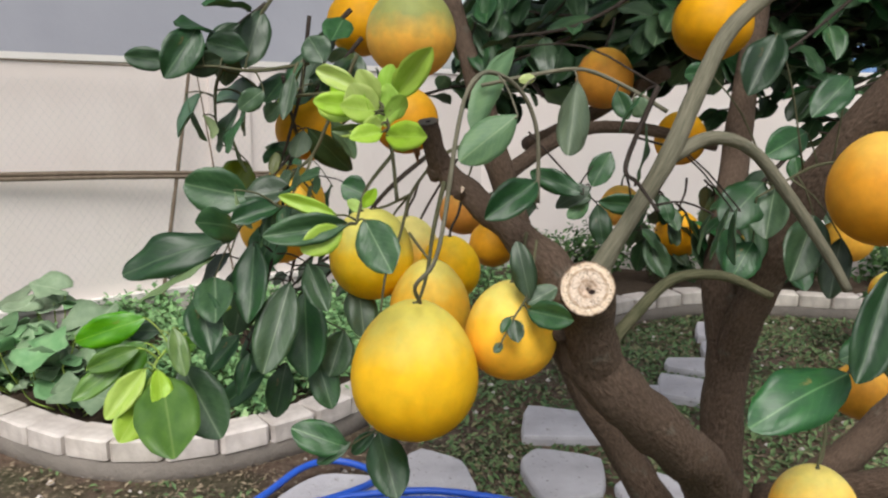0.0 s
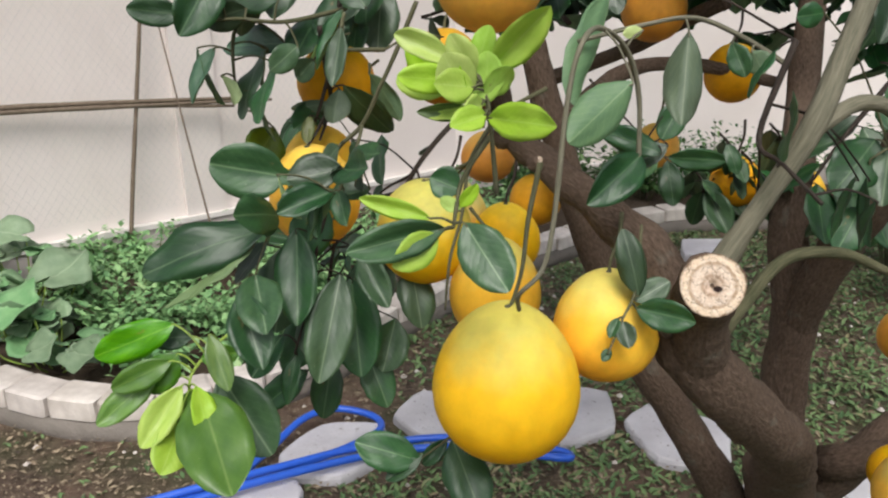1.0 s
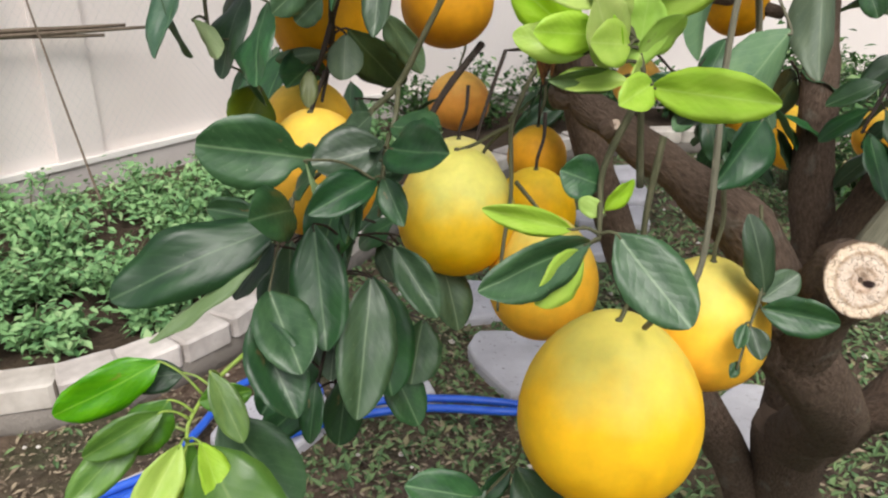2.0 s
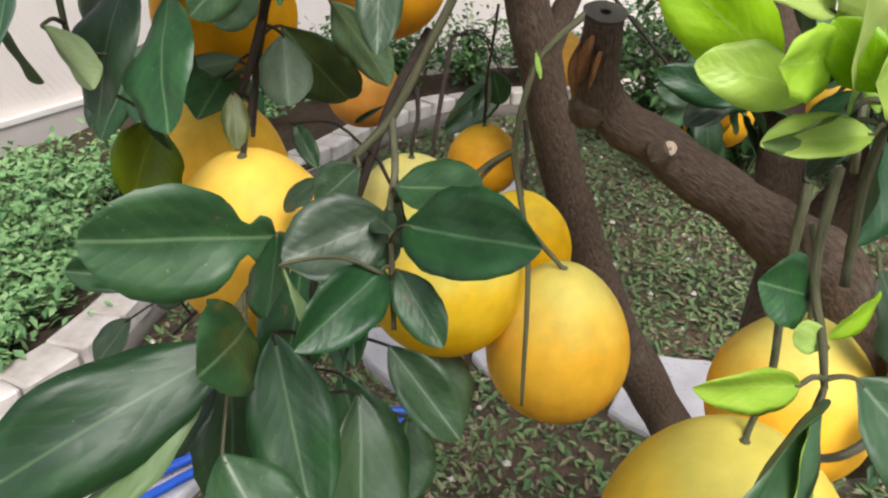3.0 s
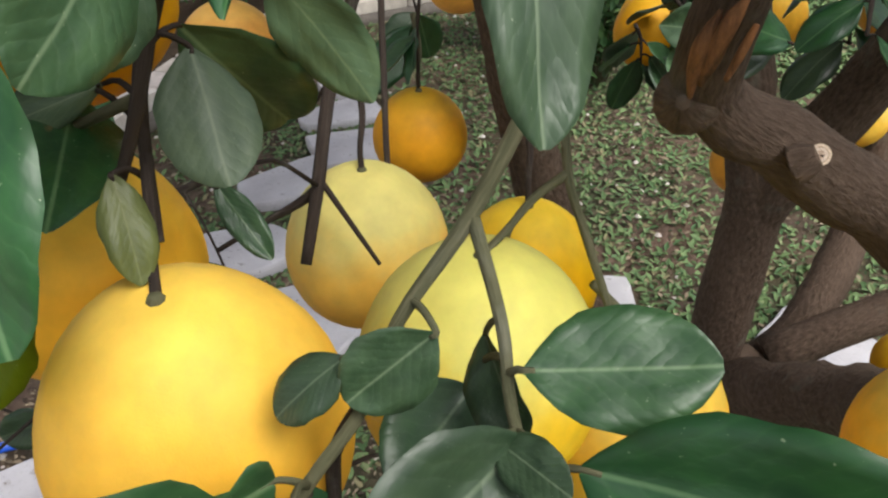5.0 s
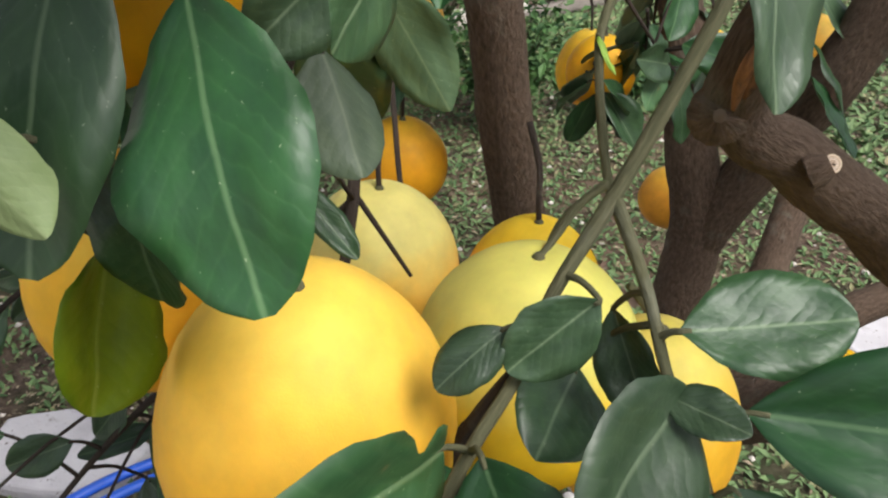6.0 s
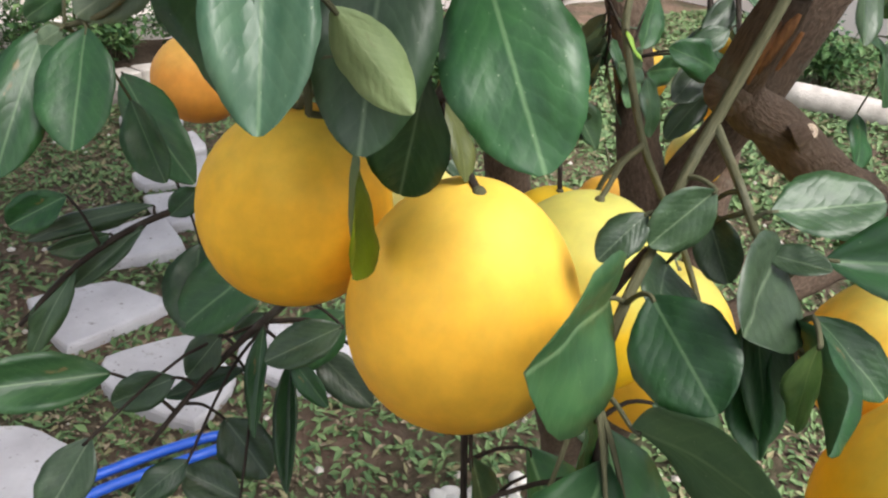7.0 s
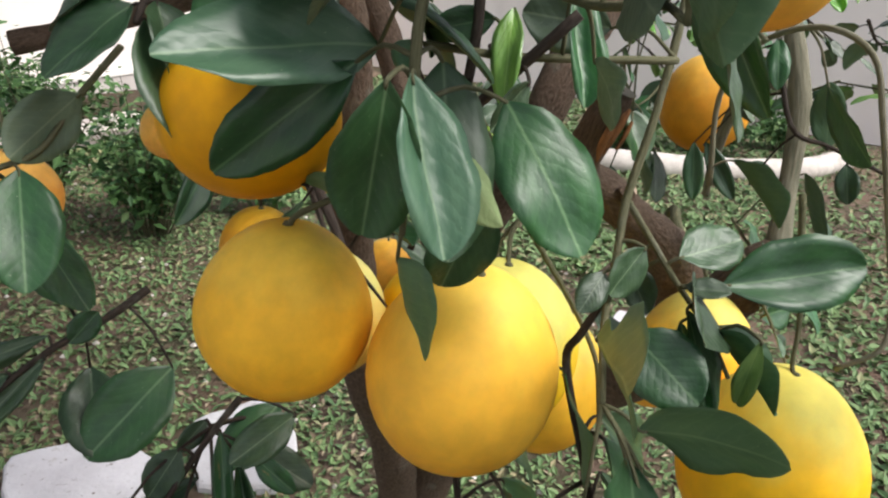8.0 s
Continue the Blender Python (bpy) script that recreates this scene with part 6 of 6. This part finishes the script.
# ---- trellis before the west wall ----
trellis = empty("trellis", (-1.53, 3.44, 0.09))
tagged(trellis, "trellis of weathered sticks with a fine net before the wall", "trellis")
bm = bmesh.new()
tube(bm, [(-1.535, 3.435, 0.06, 0.011), (-1.49, 3.48, 0.45, 0.010), (-1.44, 3.53, 0.85, 0.009), (-1.375, 3.585, 1.36, 0.007)], 7, 6, 0.15)
part("upright", bm, STICK, trellis)
for i, (dz, a, b) in enumerate(((0.0, -2.6, -0.98), (0.018, -2.45, -1.05), (-0.014, -2.3, -1.12))):
    bm = bmesh.new()
    ya, yb = 3.44 + (a + 1.53) * 0.92, 3.44 + (b + 1.53) * 0.92
    tube(bm, [(a, ya, 0.815 + dz, 0.008), ((a + b) / 2, (ya + yb) / 2 + 0.006 * i, 0.795 + dz * 0.6 + 0.006 * i, 0.0105), (b, yb, 0.755 + dz, 0.007)], 7, 8, 0.2)
    part("crossbar", bm, STICK, trellis)
bm = bmesh.new()
tube(bm, [(-1.05, 3.30, 0.08, 0.005), (-1.20, 3.45, 0.6, 0.0045), (-1.38, 3.62, 1.30, 0.003)], 6, 5, 0.15)
part("leaning_stick", bm, STICK, trellis)
bm = bmesh.new()
for i in range(64):
    for sgn in (1, -1):
        u0 = -1.2 + i * 0.035
        a = (u0 - 0.33 * sgn, 0.30)
        b = (u0 + 0.33 * sgn, 1.22)
        P = [(-1.50 + u * 0.735, 3.50 + u * 0.678 + 0.01, z, 0.0006) for u, z in (a, b)]
        if P[0][0] > -0.55 or P[1][0] > -0.55:
            continue
        tube(bm, P, 3, 1, 0.0, False)
part("net", bm, NET, trellis, "fine pale garden net")
line_bm = bmesh.new()
tube(line_bm, [(-3.6, 1.62, 1.36, 0.004), (-2.4, 2.62, 1.30, 0.004), (-1.38, 3.585, 1.27, 0.004)], 5, 8)
part("cord", line_bm, STICK, trellis, "slack cord tied to the upright")

# ---- grass, weeds and litter on the ground ----
random.seed(61)
LINE = np.array([(q.x, q.y) for q in line])
WAYS = np.roll(LINE, -1, 0) - LINE
WAYS[-1] = WAYS[-2]


def in_bed(pts):
    out = np.zeros(len(pts), bool)
    for k in range(0, len(pts), 4000):
        q = pts[k:k + 4000]
        d = q[:, None, :] - LINE[None]
        i = (d ** 2).sum(2).argmin(1)
        v, w = q - LINE[i], WAYS[i]
        out[k:k + 4000] = (w[:, 0] * v[:, 1] - w[:, 1] * v[:, 0]) / np.hypot(w[:, 0], w[:, 1]) > -0.02
    return out


def on_stone(x, y):
    for poly in STONES:
        inside = True
        sign = 0
        for a, b in zip(poly, poly[1:] + poly[:1]):
            c = (b[0] - a[0]) * (y - a[1]) - (b[1] - a[1]) * (x - a[0])
            length = math.hypot(b[0] - a[0], b[1] - a[1])
            if sign == 0:
                sign = 1 if c > 0 else -1
            if c * sign < -0.004 * length:
                inside = False
                break
        if inside:
            return True
    return False


rng = np.random.default_rng(7)
pts = np.stack([rng.uniform(-4.5, 7.7, 560000), rng.uniform(-5.0, 4.6, 560000)], 1)
keep = rng.random(len(pts)) < np.clip(1.0 - 0.38 * np.abs(pts[:, 0] - 0.8) / 2.2, 0.3, 1.0) * np.clip(0.45 + 0.55 * (pts[:, 1] - 0.2) / 0.8, 0.12, 1.0)
keep &= pts[:, 1] < 0.35 + 1.009 * (pts[:, 0] + 5.5) - 0.9
pts = pts[keep]
pts = pts[~in_bed(pts)]
grass, litter = [], []
for x, y in pts:
    cover = noise.noise(Vector((x * 1.6, y * 1.6, 7.7))) + 0.6 * noise.noise(Vector((x * 6, y * 6, 3.1)))
    cover += 0.35 * min(1, max(-1, (x - 0.1) * 1.2))
    if random.random() > 1.0 + 1.3 * cover or on_stone(x, y):
        continue
    a = random.uniform(0, 6.28)
    grass.append((x, y, rise(x, y) - 0.002, math.cos(a), math.sin(a), random.uniform(0.15, 1.1), random.uniform(0.020, 0.046) * (1.0 if x < 2.6 and y > 0.6 else 1.7)))
g = new("grass", tufts("grass", grass, GRASS, "", "", wide=0.36))
tagged(g, "short patchy green grass growing over the earth", "grass", kind="stuff")
for i in range(26000):
    x, y = random.uniform(-2.2, 3.2), random.uniform(0.8, 4.4)
    if i > 9000:
        x, y = random.uniform(-2.2, 0.4), random.uniform(0.8, 2.6)
    a = random.uniform(0, 6.28)
    litter.append((x, y, 0.012 + rise(x, y), math.cos(a), math.sin(a), random.uniform(-0.1, 0.35), random.uniform(0.008, 0.032) if i < 9000 else random.uniform(0.004, 0.017)))
keep = ~in_bed(np.array([q[:2] for q in litter]))
litter = [q for q, k in zip(litter, keep) if k and not on_stone(q[0], q[1])]
g = new("leaf_litter", tufts("leaf_litter", litter, LITTER, "", "", wide=0.4))
tagged(g, "dry brown leaf bits scattered on the earth", "leaf litter", kind="stuff")
random.seed(71)
verts, faces = [], []
for i in range(700):
    x, y, r = random.uniform(-2.2, 3.0), random.uniform(0.9, 4.3), random.uniform(0.004, 0.014)
    k = len(verts)
    z = rise(x, y) + r * 0.3
    for dx, dy, dz in ((1, 0, 0), (0.3, 0.9, 0), (-0.8, 0.5, 0), (-0.7, -0.6, 0), (0.4, -0.9, 0), (0, 0, 0.8), (0, 0, -0.8)):
        verts.append((x + dx * r * random.uniform(0.8, 1.2), y + dy * r * random.uniform(0.8, 1.2), z + dz * r))
    for j in range(5):
        faces += [(k + j, k + (j + 1) % 5, k + 5), (k + (j + 1) % 5, k + j, k + 6)]
me = bpy.data.meshes.new("pebbles")
me.from_pydata(verts, [], faces)
me.materials.append(RIM)
tagged(new("pebbles", me), "small pale pebbles and crumbs on the earth", "pebbles", kind="stuff")

# ---- white pebbles at the foot of the tree ----


def pebble(x, y, r):
    bm = bmesh.new()
    bmesh.ops.create_icosphere(bm, subdivisions=2, radius=1.0)
    seed = random.uniform(0, 50)
    for v in bm.verts:
        v.co *= 1 + 0.16 * noise.noise(v.co * 1.3 + Vector((seed, 0, 0)))
    o = obj("pebble", bm, LEDGE)
    o.matrix_world = Matrix.Translation((x, y, rise(x, y) + r * 0.45)) @ Euler((0, 0, seed)).to_matrix().to_4x4() @ Matrix.Diagonal((r * 1.25, r, r * 0.7, 1))
    tagged(o, "smooth whitish pebble lying in the grass", "pebble", "white pebbles under the tree")


random.seed(91)
for i in range(14):
    pebble(0.627 + random.gauss(0, 0.05), 1.624 + random.gauss(0, 0.035), random.uniform(0.011, 0.021))
